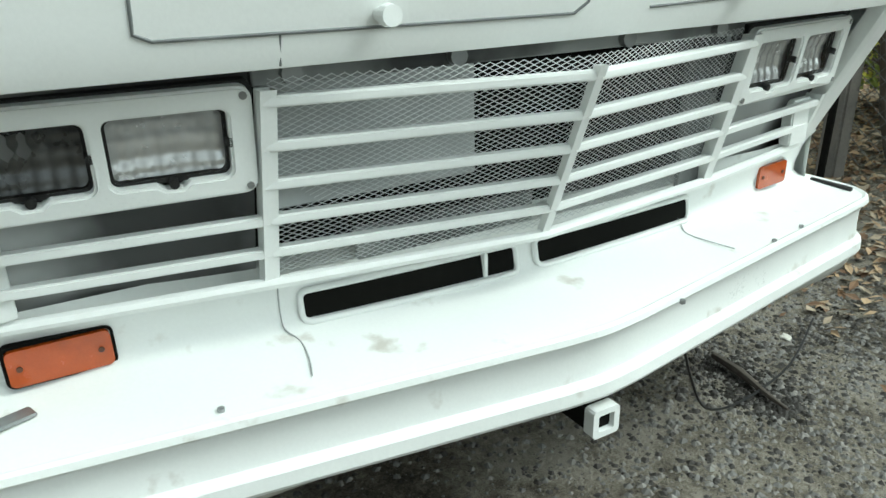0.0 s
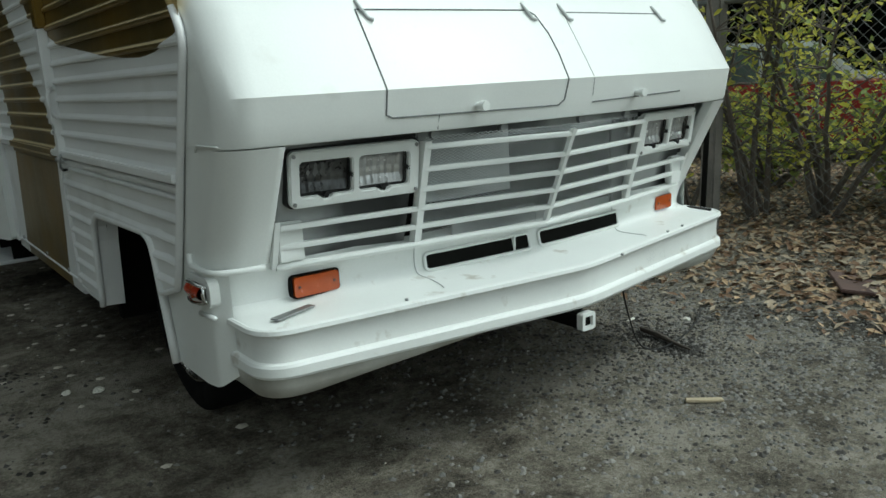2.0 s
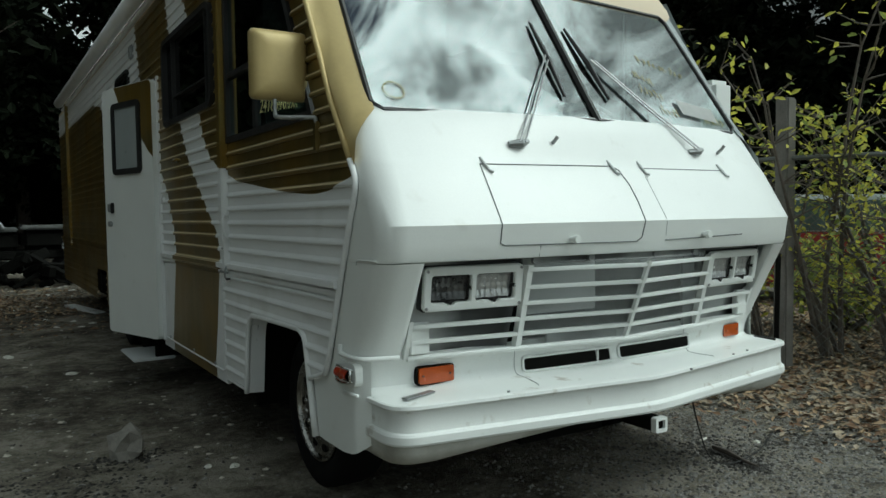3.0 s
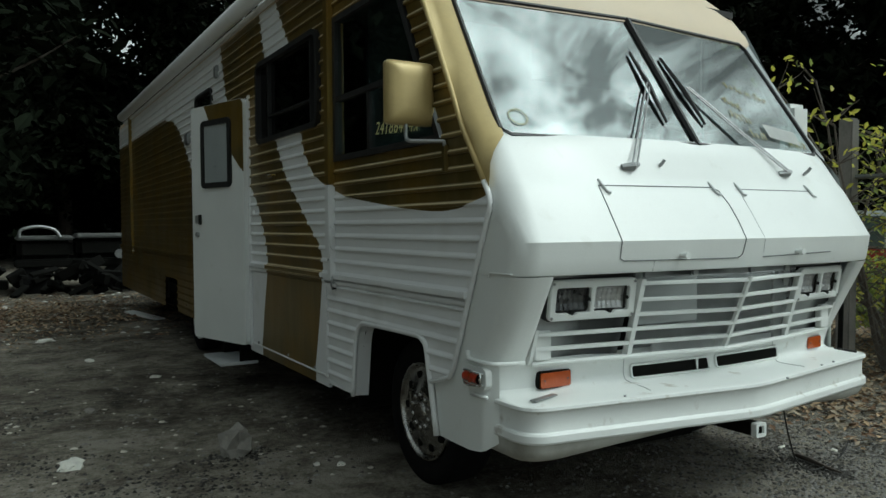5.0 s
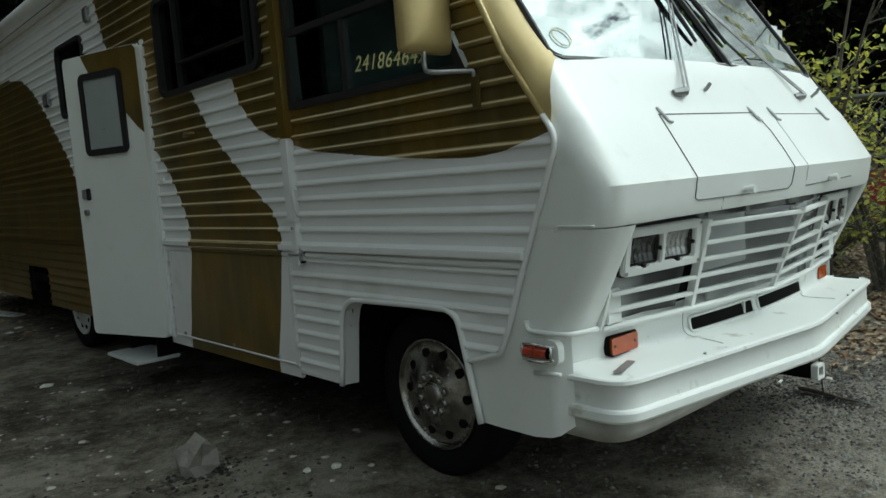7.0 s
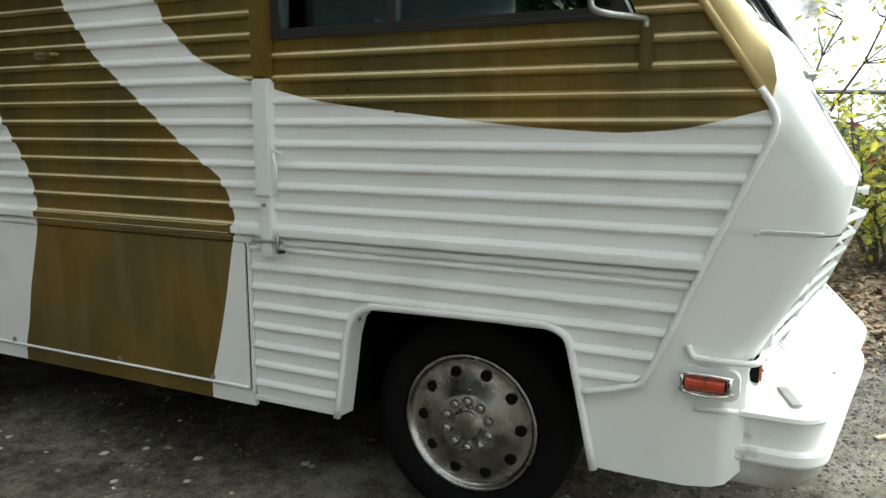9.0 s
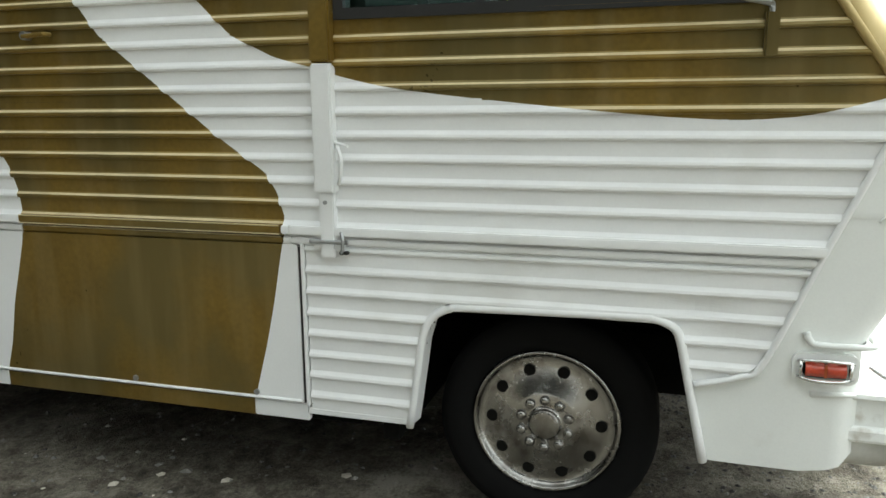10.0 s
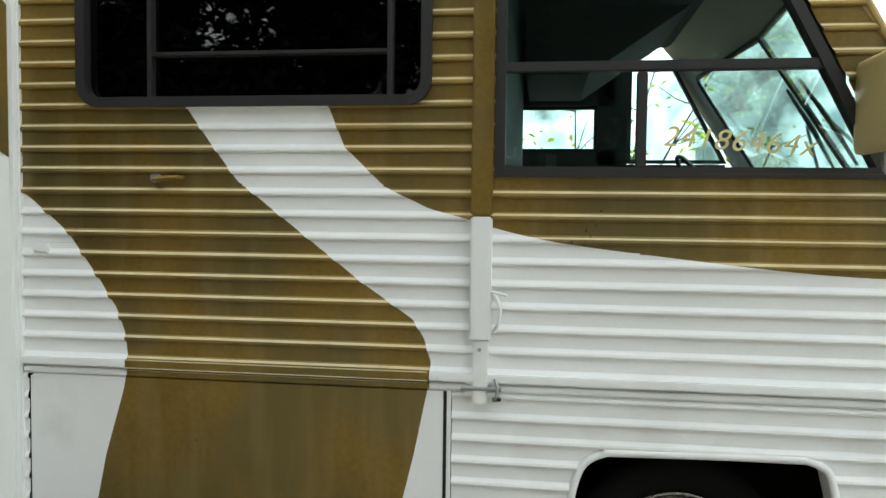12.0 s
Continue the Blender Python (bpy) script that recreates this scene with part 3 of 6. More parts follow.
grille = part("grille", tube([(x, grille_y(x, 0.785), 0.785) for x in (-1.02, -0.54, 0, 0.54, 1.02)], 0.012, 8), WHITE, motorhome, "white painted arrow-shaped grille of bars over mesh")
BARS = (1.118, 1.045, 0.978, 0.912, 0.848)
for z in BARS:
    reach = 0.55 if z > 0.93 else 1.015
    xs = [-reach, -0.54, 0, 0.54, reach] if reach > 0.6 else [-reach, 0, reach]
    bm = bmesh.new()
    for xa, xb in zip(xs, xs[1:]):
        pa, pb = Vector((xa, grille_y(xa, z), z)), Vector((xb, grille_y(xb, z), z))
        d = pb - pa
        m = Matrix.Translation((pa + pb) / 2) @ Matrix.Rotation(math.atan2(d.y, d.x), 4, "Z")
        add_box(bm, (-d.length / 2 - 0.001, -0.004, -0.0088), (d.length / 2 + 0.001, 0.020, 0.0088), 0.003, m)
    part("bar", bm, WHITE, grille)
for x in (-0.54, 0, 0.54):
    pts = [(x, grille_y(x, z) + 0.006, z) for z in (0.78, 1.136)]
    w, deep = (0.013, 0.022) if x else (0.009, 0.008)
    bm = bmesh.new()
    add_grid(bm, [[(px + dx, py + dy, pz) for dx, dy in ((-w, -0.010), (w, -0.010), (w, deep), (-w, deep))] for px, py, pz in pts], closed=True)
    part("post", bm, WHITE, grille)
for s in (-1, 1):
    bm = bmesh.new()
    zs = (0.78, 0.935)
    add_grid(bm, [[(s * 1.025 + dx, grille_y(1.02, z) + dy, z) for dx, dy in ((-0.009, -0.004), (0.009, -0.004), (0.009, 0.06), (-0.009, 0.06))] for z in zs], closed=True)
    part("end_post", bm, WHITE, grille)
    part("bar_backing", box((s * 1.016 if s < 0 else 0.93, -0.985, 0.80), (-0.93 if s < 0 else 1.016, -0.95, 0.925), 0.004), WHITE, grille)

# expanded-metal mesh behind the bars
bm = bmesh.new()
step, z0, z1, w = 0.0195, 0.79, 1.150, 0.0008
rise = 0.0082 / 0.0165 * 1.0


def mesh_point(x, z, side, dz):
    return (x, grille_y(x, z) + 0.034 + side, z + dz)


run = (z1 - z0) / rise
for sgn in (1, -1):
    n = int((1.06 + run) / step) + 1
    for k in range(n):
        xa = -0.53 - run + k * step if sgn > 0 else -0.53 + k * step
        ends = [(xa, z0), (xa + sgn * run, z1)]
        t0, t1 = 0.0, 1.0
        xs = sorted((ends[0][0], ends[1][0]))
        lo, hi = max(xs[0], -0.53), min(xs[1], 0.53)
        if hi - lo < 0.004:
            continue
        cuts = [lo] + ([0.0] if lo < 0 < hi else []) + [hi]
        for p, q in zip(cuts, cuts[1:]):
            za, zb = (z0 + (v - xa) * sgn * rise for v in (p, q))
            bm.faces.new([bm.verts.new(mesh_point(x, z, sgn * 0.0012, d)) for x, z, d in ((p, za, -w), (q, zb, -w), (q, zb, w), (p, za, w))])
part("grille_mesh", bm, LIGHT_GREY, grille, "pale grey-white expanded-metal mesh")


# ---- headlights ----
def headlight(s):
    """Bezel with two rectangular lamps, on one side."""
    tilt = Matrix.Translation((s * 0.776, -1.072, 1.058)) @ Matrix.Rotation(radians(s * 5), 4, "Z") @ Matrix.Rotation(radians(9), 4, "X") @ Matrix.Diagonal((1.03, 1, 1.08, 1))
    bm = bmesh.new()
    holes = [(-0.182, -0.051, -0.016, 0.050), (0.006, -0.051, 0.176, 0.050)]
    # a plate with rounded corners and two openings
    loops = [rounded(-0.213, -0.081, 0.213, 0.081, 0.020, 5)] + [rounded(xa, za, xb, zb, 0.012, 4) for xa, za, xb, zb in holes]
    for loop, (xa, za, xb, zb) in zip(loops[1:], holes):
        mid = (xa + xb) / 2
        loop += [(mid - 0.024, za), (mid - 0.012, za - 0.009), (mid + 0.012, za - 0.009), (mid + 0.024, za)]
    edges = []
    for loop in loops:
        vs = [bm.verts.new((x, -0.006, z)) for x, z in loop]
        edges += [bm.edges.new((vs[i], vs[(i + 1) % len(vs)])) for i in range(len(vs))]
    made = bmesh.ops.triangle_fill(bm, edges=edges, use_beauty=True, use_dissolve=False)
    front = [f for f in made["geom"] if isinstance(f, bmesh.types.BMFace)]
    grown = bmesh.ops.extrude_face_region(bm, geom=front)
    bmesh.ops.translate(bm, vec=(0, 0.026, 0), verts=[v for v in grown["geom"] if isinstance(v, bmesh.types.BMVert)])
    rim = [e for e in bm.edges if len(e.link_faces) == 2 and e.calc_face_angle(0) > 1.0 and all(v.co.y < 0 for v in e.verts)]
    bmesh.ops.bevel(bm, geom=rim, offset=0.004, segments=2, affect="EDGES")
    bm.transform(tilt)
    root = part("headlight_bezel", bm, WHITE, motorhome, "white rectangular bezel with twin rectangular headlamps")
    # black frame paints the shadow gap round the bezel
    bm = bmesh.new()
    add_frame(bm, rounded(-0.2165, -0.0845, 0.2165, 0.0845, 0.013), rounded(-0.205, -0.074, 0.205, 0.074, 0.012), "y", 0.014, 0.05)
    bm.transform(tilt)
    part("bezel_seal", bm, BLACK, root)
    for i, (xa, za, xb, zb) in enumerate(holes):
        # outer lamp on the camera side gets a darker reflector
        if s < 0 and i == 0:
            tone = DARK_REFLECTOR
        else:
            tone = REFLECTOR
        bm = bmesh.new()
        n = 28
        rows = []
        for j in range(n + 1):
            v = j / n * 2 - 1
            rows.append([((xa + xb) / 2 + u * (xb - xa) / 2 * 0.97, 0.015 + 0.024 * (1 - 0.4 * u * u - 0.6 * v * v) + 0.0022 * math.sin(u * 21) + 0.0010 * math.sin(v * 12), (za + zb) / 2 + v * (zb - za) / 2 * 0.97) for u in [k / n * 2 - 1 for k in range(n + 1)]])
        add_grid(bm, rows)
        bm.transform(tilt)
        bowl = part("headlamp", bm, tone, root, smooth=True)
        bm = bmesh.new()
        xs2 = [xa + 0.005 + (xb - xa - 0.010) * k / 72 for k in range(73)]
        front = [[(x, 0.010 - 0.0016 * abs(math.sin(k * math.pi / 6)) - 0.004 * (1 - ((z - za) / (zb - za) * 2 - 1) ** 2), z) for k, x in enumerate(xs2)] for z in [za + 0.005 + (zb - za - 0.01) * q / 6 for q in range(7)]]
        add_grid(bm, front)
        bm.transform(tilt)
        part("headlamp_glass", bm, LENS, bowl)
        bm = bmesh.new()
        add_frame(bm, rounded(xa - 0.003, za - 0.003, xb + 0.003, zb + 0.003, 0.012, 3), rounded(xa + 0.005, za + 0.005, xb - 0.005, zb - 0.005, 0.01, 3), "y", 0.012, 0.022)
        bm.transform(tilt)
        part("headlamp_rim", bm, BLACK, bowl)
        for px, pz in (((xa + xb) / 2, za - 0.002), (xb + 0.002, (za + zb) / 2)):
            bm = tube([(px, -0.002, pz), (px, 0.012, pz)], 0.0075, 10)
            bm.transform(tilt)
            part("adjusting_notch", bm, BLACK, bowl)
    for px in (-0.2, 0.2):
        for pz in (-0.068, 0.068):
            bm = tube([(px, -0.009, pz), (px, 0.0, pz)], 0.006, 8)
            bm.transform(tilt)
            part("screw", bm, STEEL, root)


DARK_REFLECTOR = material("darker_lamp_reflector", (0.16, 0.165, 0.17), 0.3, metal=0.7, vary=0.4, scale=18)
headlight(-1)
headlight(1)

GROOVE = material("panel_groove", (0.42, 0.43, 0.43), 0.8, vary=0.2, scale=20)

# ---- apron, shelf and bumper ----
def bumper_outline(out=0.0):
    """The bumper's edge in plan: short sides, rounded corners and a shallow arrow; out: how far it is moved outwards."""
    r = 0.11
    out -= 0.014
    half = [(-1.175 - out, -0.86), (-1.175 - out, -0.985), (-1.175 - out, -1.045)]
    for k in range(1, 7):
        t = radians(82 * k / 6)
        half.append((-1.065 - (r + out) * math.cos(t), -1.045 - (r + out) * math.sin(t)))
    x1, y1 = half[-1]
    for k in range(1, 13):
        x = x1 + (0.02 - x1) * k / 12
        y = y1 + (-1.315 - out - y1) * k / 12 + 0.006 * math.exp(-((x - 0.02) / 0.05) ** 2)
        half.append((x, y))
    line = half + [(0.04 - x, y) for x, y in half[-2::-1]]
    return [(x, y - along(SKEW, x)) for x, y in line]


APRON = [(0.80, -0.952, -0.948, 0.035, CX - 0.02, -0.5), (0.775, -1.0, -0.930, 0.04, CX - 0.02, -0.5), (0.745, -1.0, -0.915, 0.05, CX - 0.02, -0.5), (0.70, -1.0, -0.905, 0.06, CX - 0.02, -0.5), (0.675, -1.012, -0.908, 0.06, CX - 0.03, -0.5), (0.66, -1.035, -0.925, 0.06, CX - 0.03, -0.5)]
edge_in = [(-1.187, -0.5)] + bumper_outline(0.002) + [(1.19, -0.5)]
count = 121


def resampled(line, n):
    d = [0.0]
    for p, q in zip(line, line[1:]):
        d.append(d[-1] + math.dist(p, q))
    out = []
    for k in range(n):
        t = d[-1] * k / (n - 1)
        i = max(j for j in range(len(d)) if d[j] <= t + 1e-9)
        i = min(i, len(line) - 2)
        f = (t - d[i]) / max(d[i + 1] - d[i], 1e-9)
        out.append(tuple(a + (b - a) * f for a, b in zip(line[i], line[i + 1])))
    return out


rows = [resampled(cap_rows([r])[0], count) for r in APRON]
last = [(x, y) for x, y, z in rows[-1]]
shelf_a = [(x * 0.6 + u * 0.4, y * 0.6 + v * 0.4, 0.652) for (x, y), (u, v) in zip(last, resampled(edge_in, count))]
shelf_b = [(u, v, 0.645) for u, v in resampled(edge_in, count)]
bm = bmesh.new()
add_grid(bm, rows + [shelf_a, shelf_b])
apron = part("apron", bm, SHELF_WHITE, motorhome, "white fibreglass apron and bumper shelf, scuffed", smooth=True)
apron.data.set_sharp_from_angle(angle=radians(40))

PROFILE = [(0.645, -0.002), (0.650, 0.008), (0.646, 0.016), (0.634, 0.019), (0.627, 0.013), (0.624, 0.003), (0.600, -0.001), (0.565, -0.001), (0.544, 0.002), (0.540, 0.013), (0.532, 0.019), (0.506, 0.021), (0.497, 0.016), (0.493, 0.004), (0.491, -0.05)]
bm = bmesh.new()
rows = []
base = resampled(bumper_outline(), 120)
for z, out in PROFILE:
    row = []
    for k, (x, y) in enumerate(base):
        a, b = base[max(k - 1, 0)], base[min(k + 1, 119)]
        t = Vector((b[0] - a[0], b[1] - a[1], 0)).normalized()
        n = Vector((t.y, -t.x, 0))
        row.append((x + n.x * out, y + n.y * out, z - (0.006 * (x + 1.15) if z < 0.56 else 0)))
    rows.append(row)
add_grid(bm, rows)
bumper = part("bumper", bm, SHELF_WHITE, motorhome, "white arrow-shaped bumper with raised strips along both edges", smooth=True)
bumper.data.set_sharp_from_angle(angle=radians(32))

# lower skirt behind the wheel-side of the bumper, and the valance below it
for s in (-1, 1):
    bm = bmesh.new()
    zs = [0.40, 0.44, 0.52, 0.60, 0.66, 0.74, 0.80]
    rows = [[(s * (CX - 0.006), along(ARCH_F, z) - 0.004 if z < 0.655 else -0.46, z), (s * (CX - 0.002), -0.62, z), (s * (CX - 0.002), -0.78, z), (s * (CX - 0.003), -0.86, max(z, 0.412)), (s * (CX - 0.008), -0.895, max(z, 0.425)), (s * (CX - 0.05), -0.935, max(z, 0.46))] for z in zs]
    add_grid(bm, rows)
    part("corner_skirt", bm, WHITE, motorhome, "white fibreglass skirt ahead of the front wheel", smooth=True)
bm = bmesh.new()
rows = []
wrap = resampled([(-1.200, -0.80)] + bumper_outline(0.006) + [(1.200, -0.80)], 121)
for f in (0, 0.3, 0.55, 0.75, 0.88, 0.96, 1.0):
    row = []
    for x, y in wrap:
        foot = along([(0.25, 0.485), (0.7, 0.435), (1.02, 0.402)], abs(x))
        row.append((x * (1 - 0.055 * f ** 3), y + 0.13 * f ** 3 * (1 if y < -1.0 else 0.4), 0.52 + (foot - 0.52) * math.sin(f * math.pi / 2)))
    rows.append(row)
add_grid(bm, rows)
part("valance", bm, DUSTY_SHADED_WHITE, motorhome, "dusty white lower valance, shade greyed into the colour", smooth=True)

def apron_y(x, z):
    """The apron's surface."""
    yc, ys, r, xh = (along([(row[0], row[i]) for row in APRON], z) for i in (1, 2, 3, 4))
    return ys + (yc - ys) * (1 - min(abs(x) / (xh - r), 1) ** 1.6)


# slots in the apron: near-black sheets stand for their shaded depth
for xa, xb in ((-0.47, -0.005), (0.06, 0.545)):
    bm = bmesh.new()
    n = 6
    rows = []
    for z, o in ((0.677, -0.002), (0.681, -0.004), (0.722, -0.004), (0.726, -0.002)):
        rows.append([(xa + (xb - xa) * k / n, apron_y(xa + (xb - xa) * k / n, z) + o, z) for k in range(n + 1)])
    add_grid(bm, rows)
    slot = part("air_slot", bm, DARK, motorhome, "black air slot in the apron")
    corners = rounded(xa - 0.006, 0.671, xb + 0.006, 0.732, 0.014, 3)
    fill = []
    for p, q in zip(corners, corners[1:] + corners[:1]):
        k = max(int(math.dist(p, q) / 0.06), 1)
        fill += [(p[0] + (q[0] - p[0]) * i / k, p[1] + (q[1] - p[1]) * i / k) for i in range(k)]
    ring = [(x, apron_y(x, z) - 0.003, z) for x, z in fill]
    part("slot_lip", tube(ring, 0.007, 6, closed=True), WHITE, slot, smooth=True)
part("slot_divider", box((-0.085, -1.016, 0.675), (-0.075, -0.98, 0.73), 0.002), WHITE, motorhome)


def signal(s):
    """Amber front turn signal with its rim and screws."""
    x0, x1, z0, z1 = (-0.966, -0.806, 0.673, 0.738) if s < 0 else (0.862, 0.995, 0.683, 0.746)
    y = apron_y(0.84 if s < 0 else 0.93, 0.70) + 0.004
    lens = part("turn_signal", prism(rounded(x0, z0, x1, z1, 0.010, 3), "y", y - 0.024, y + 0.02), AMBER, motorhome, "orange rectangular turn signal")
    bm = bmesh.new()
    add_frame(bm, rounded(x0 - 0.006, z0 - 0.006, x1 + 0.006, z1 + 0.006, 0.014, 3), rounded(x0 - 0.001, z0 - 0.001, x1 + 0.001, z1 + 0.001, 0.010, 3), "y", y - 0.016, y + 0.022)
    part("rim", bm, DARK if s < 0 else LIGHT_GREY, lens)
    for x in (x0 + 0.018, x1 - 0.018):
        part("screw", tube([(x, y - 0.027, (z0 + z1) / 2), (x, y - 0.02, (z0 + z1) / 2)], 0.005, 8), RUSTED, lens)


RUSTED = material("rusted_screw", (0.10, 0.04, 0.02), 0.7, vary=0.2, scale=30)
signal(-1)
signal(1)
for s in (-1, 1):
    line = [(s * 0.515, apron_y(0.515, z) - 0.001, z) for z in (0.772, 0.745, 0.715, 0.69)] + [(s * 0.515, apron_y(0.52, 0.667) - 0.002, 0.668), (s * 0.50, -1.03, 0.657), (s * 0.51, -1.10, 0.6545), (s * 0.525, -1.15, 0.6525)]
    part("apron_groove", tube(smooth_line(line, 3), 0.0016, 5), GROOVE, motorhome)
for x, y in ((-0.686, -1.165), (0.788, -1.14), (0.65, -1.165), (0.215, -1.28), (0.95, -0.985)):
    part("shelf_bolt", tube([(x, y, 0.645), (x, y, 0.653)], 0.006, 8), STEEL, motorhome)

# side marker lamp in its chrome rim, on a raised pad
marker = part("side_marker", prism(rounded(-0.888, 0.706, -0.772, 0.752, 0.012, 3), "x", SX - 0.012, SX + 0.006), DARK, motorhome, "orange-red side marker lamp in a chrome rim")
for ya, yb in ((-0.884, -0.834), (-0.826, -0.776)):
    bm = bmesh.new()
    add_grid(bm, [[(SX - 0.012 - 0.016 * math.sin(math.pi * j / 8) ** 0.6, ya + (yb - ya) * k / 6, 0.708 + 0.042 * j / 8) for k in range(7)] for j in range(9)])
    part("lens", bm, RED_LENS, marker, smooth=True)
part("lens_divider", box((SX - 0.027, -0.834, 0.708), (SX - 0.012, -0.826, 0.750), 0.002), AMBER, marker)
for z, lift in ((0.757, 0.006), (0.701, -0.006)):
    part("rim", tube(smooth_line([(SX - 0.004, -0.905, z - lift), (SX - 0.018, -0.88, z), (SX - 0.024, -0.83, z + lift * 0.6), (SX - 0.018, -0.78, z), (SX - 0.004, -0.757, z - lift)], 4), 0.0055, 8), BRIGHT_CHROME, marker, "bright chrome rim", smooth=True)
for y in (-0.897, -0.765):
    part("rim_end", tube([(SX - 0.010, y, 0.703), (SX - 0.014, y, 0.729), (SX - 0.010, y, 0.755)], 0.006, 8), BRIGHT_CHROME, marker, smooth=True)
part("marker_pad", prism(rounded(-0.922, 0.684, -0.742, 0.776, 0.03, 4), "x", SX - 0.001, SX + 0.03), WHITE, motorhome)
part("cap_ledge", tube(smooth_line([(SX + 0.004, -0.775, 0.835), (SX + 0.0, -0.785, 0.812), (SX, -0.81, 0.800), (SX + 0.002, -0.93, 0.801), (SX + 0.04, -0.965, 0.80), (SX + 0.16, -0.97, 0.795)], 3), 0.010, 8), WHITE, motorhome, smooth=True)
part("cap_ledge", tube([(SX + 0.006, -0.92, 0.655), (SX + 0.006, -0.80, 0.648)], 0.008, 8), WHITE, motorhome, smooth=True)
part("cap_crease", tube(smooth_line([(SX + 0.004, -0.935, 1.16), (SX + 0.002, -0.95, 1.178), (SX + 0.001, -1.0, 1.18), (SX + 0.006, -1.10, 1.18)], 3), 0.0035, 6), WHITE, motorhome, smooth=True)

# tow hitch
hitch = part("hitch_receiver", box((-0.003, -1.265, 0.400), (0.057, -0.60, 0.460), 0.006), DARK, motorhome, "square tow-hitch receiver with a white painted mouth")
bm = bmesh.new()
add_frame(bm, rounded(-0.008, 0.398, 0.060, 0.464, 0.010, 3), rounded(0.006, 0.412, 0.046, 0.450, 0.004, 3), "y", -1.285, -1.257)
part("collar", bm, WHITE, hitch)
# near-black plate paints the shaded hollow of the tube
part("mouth", box((0.004, -1.272, 0.410), (0.048, -1.266, 0.452)), DARK, hitch)


# ---- hood hatches, wipers ----
def cap_y(x, z):
    """The front surface of the cap at a place on the nose."""
    t = sorted((r[0], r[1], r[2], r[3], r[4]) for r in UPPER)
    yc, ys = along([(r[0], r[1]) for r in t], z), along([(r[0], r[2]) for r in t], z)
    f = 1 - min(abs(x) / 1.105, 1)
    return ys + (yc - ys) * (1 - (1 - f) ** 1.6)


def on_cap(x, z, out=0.0):
    return (x, cap_y(x, z) - out, z)


GAP = material("panel_gap", (0.16, 0.17, 0.17), 0.8, vary=0.2, scale=20)


def hatch(name, label, outline, gap, latch_x, hinges, closed=True):
    """A panel in the hood, told by its thin gaps, with a round latch and bent hinges."""
    line = []
    for (xa, za), (xb, zb) in zip(outline, outline[1:] + (outline[:1] if closed else [])):
        n = max(int(math.dist((xa, za), (xb, zb)) / 0.012), 1)
        line += [on_cap(xa + (xb - xa) * k / n, za + (zb - za) * k / n, 0.001) for k in range(n)]
    root = part(name, tube(line, gap, 5, closed=closed), GAP, motorhome, label)
    y = cap_y(latch_x, 1.238)
    part("latch", tube([(latch_x, y, 1.238), (latch_x, y - 0.022, 1.238), (latch_x, y - 0.024, 1.238), (latch_x, y - 0.042, 1.238)], [0.011, 0.011, 0.017, 0.016], 14), WHITE, root)
    for hx in hinges:
        p = Vector(on_cap(hx, 1.545))
        part("hinge", tube([p + Vector(d) for d in ((-0.010, 0.016, 0.028), (-0.004, -0.008, 0.0), (0.010, -0.020, -0.026), (0.024, -0.030, -0.032))], 0.006, 7), LIGHT_GREY, root)
    return root


hatch("hood_hatch", "white hood hatch with thin dark gaps and a round latch", [(-0.722, 1.545), (-0.720, 1.33), (-0.722, 1.232), (-0.70, 1.222), (-0.02, 1.217), (0.008, 1.235), (0.020, 1.305), (0.030, 1.39), (0.026, 1.466), (0.004, 1.53), (-0.03, 1.548)], 0.0026, -0.380, (-0.70, -0.03))
side = hatch("side_hatch", "narrow white hood hatch with its latch", [(0.156, 1.218), (0.43, 1.224), (0.707, 1.230)], 0.0026, 0.405, (0.155, 0.73), closed=False)
part("edge_line", tube([on_cap(0.15 + 0.1 * k, 1.542) for k in range(7)], 0.0024, 5), GAP, side)
part("edge_line", tube([on_cap(0.155, 1.54 - k * 0.012, 0.0005) for k in range(26)], 0.0012, 5), GROOVE, side)
part("panel_seam", tube([on_cap(-0.53, 1.222), on_cap(-0.53, 1.175)], 0.002, 5), GAP, motorhome)


def glass_point(x, z):
    """A place on the windscreen."""
    f = (z - 1.765) / 0.71
    return Vector((x, along([(0, -0.952 + 0.468 * f), (1.09, -0.868 + 0.468 * f)], abs(x)), z))


def wiper(base_x, tip_x, tip_z, blade_a, blade_b):
    base = Vector(on_cap(base_x, 1.635))
    root = part("wiper", tube([base + Vector((-0.05, 0.0, -0.004)), base + Vector((0, -0.02, 0)), base + Vector((0.045, -0.004, 0.012))], [0.014, 0.02, 0.012], 8), STEEL, motorhome, "chrome pantograph windscreen wiper")
    tip = glass_point(tip_x, tip_z) + Vector((0, -0.030, 0))
    for d in (-0.014, 0.014):
        part("arm", tube([base + Vector((d, -0.03, 0.006)), (base + tip) / 2 + Vector((d, -0.016, 0.0)), tip + Vector((d * 0.8, 0, 0))], 0.0045, 6), STEEL, root)
    a, b = (glass_point(*p) + Vector((0, -0.016, 0)) for p in (blade_a, blade_b))
    bm = bmesh.new()
    add_tube(bm, [a, (a * 2 + b) / 3 + Vector((0, -0.006, 0)), (a + b) / 2 + Vector((0, -0.010, 0)), (a + b * 2) / 3 + Vector((0, -0.006, 0)), b], [0.007, 0.011, 0.013, 0.011, 0.007], 6)
    part("blade", bm, BLACK, root)
    p = base + Vector((0.18, -0.004, 0.006))
    part("washer_nozzle", tube([p + Vector((0, 0.02, -0.01)), p + Vector((0.004, -0.01, 0.012)), p + Vector((0.014, -0.02, 0.03))], 0.008, 7), STEEL, motorhome)


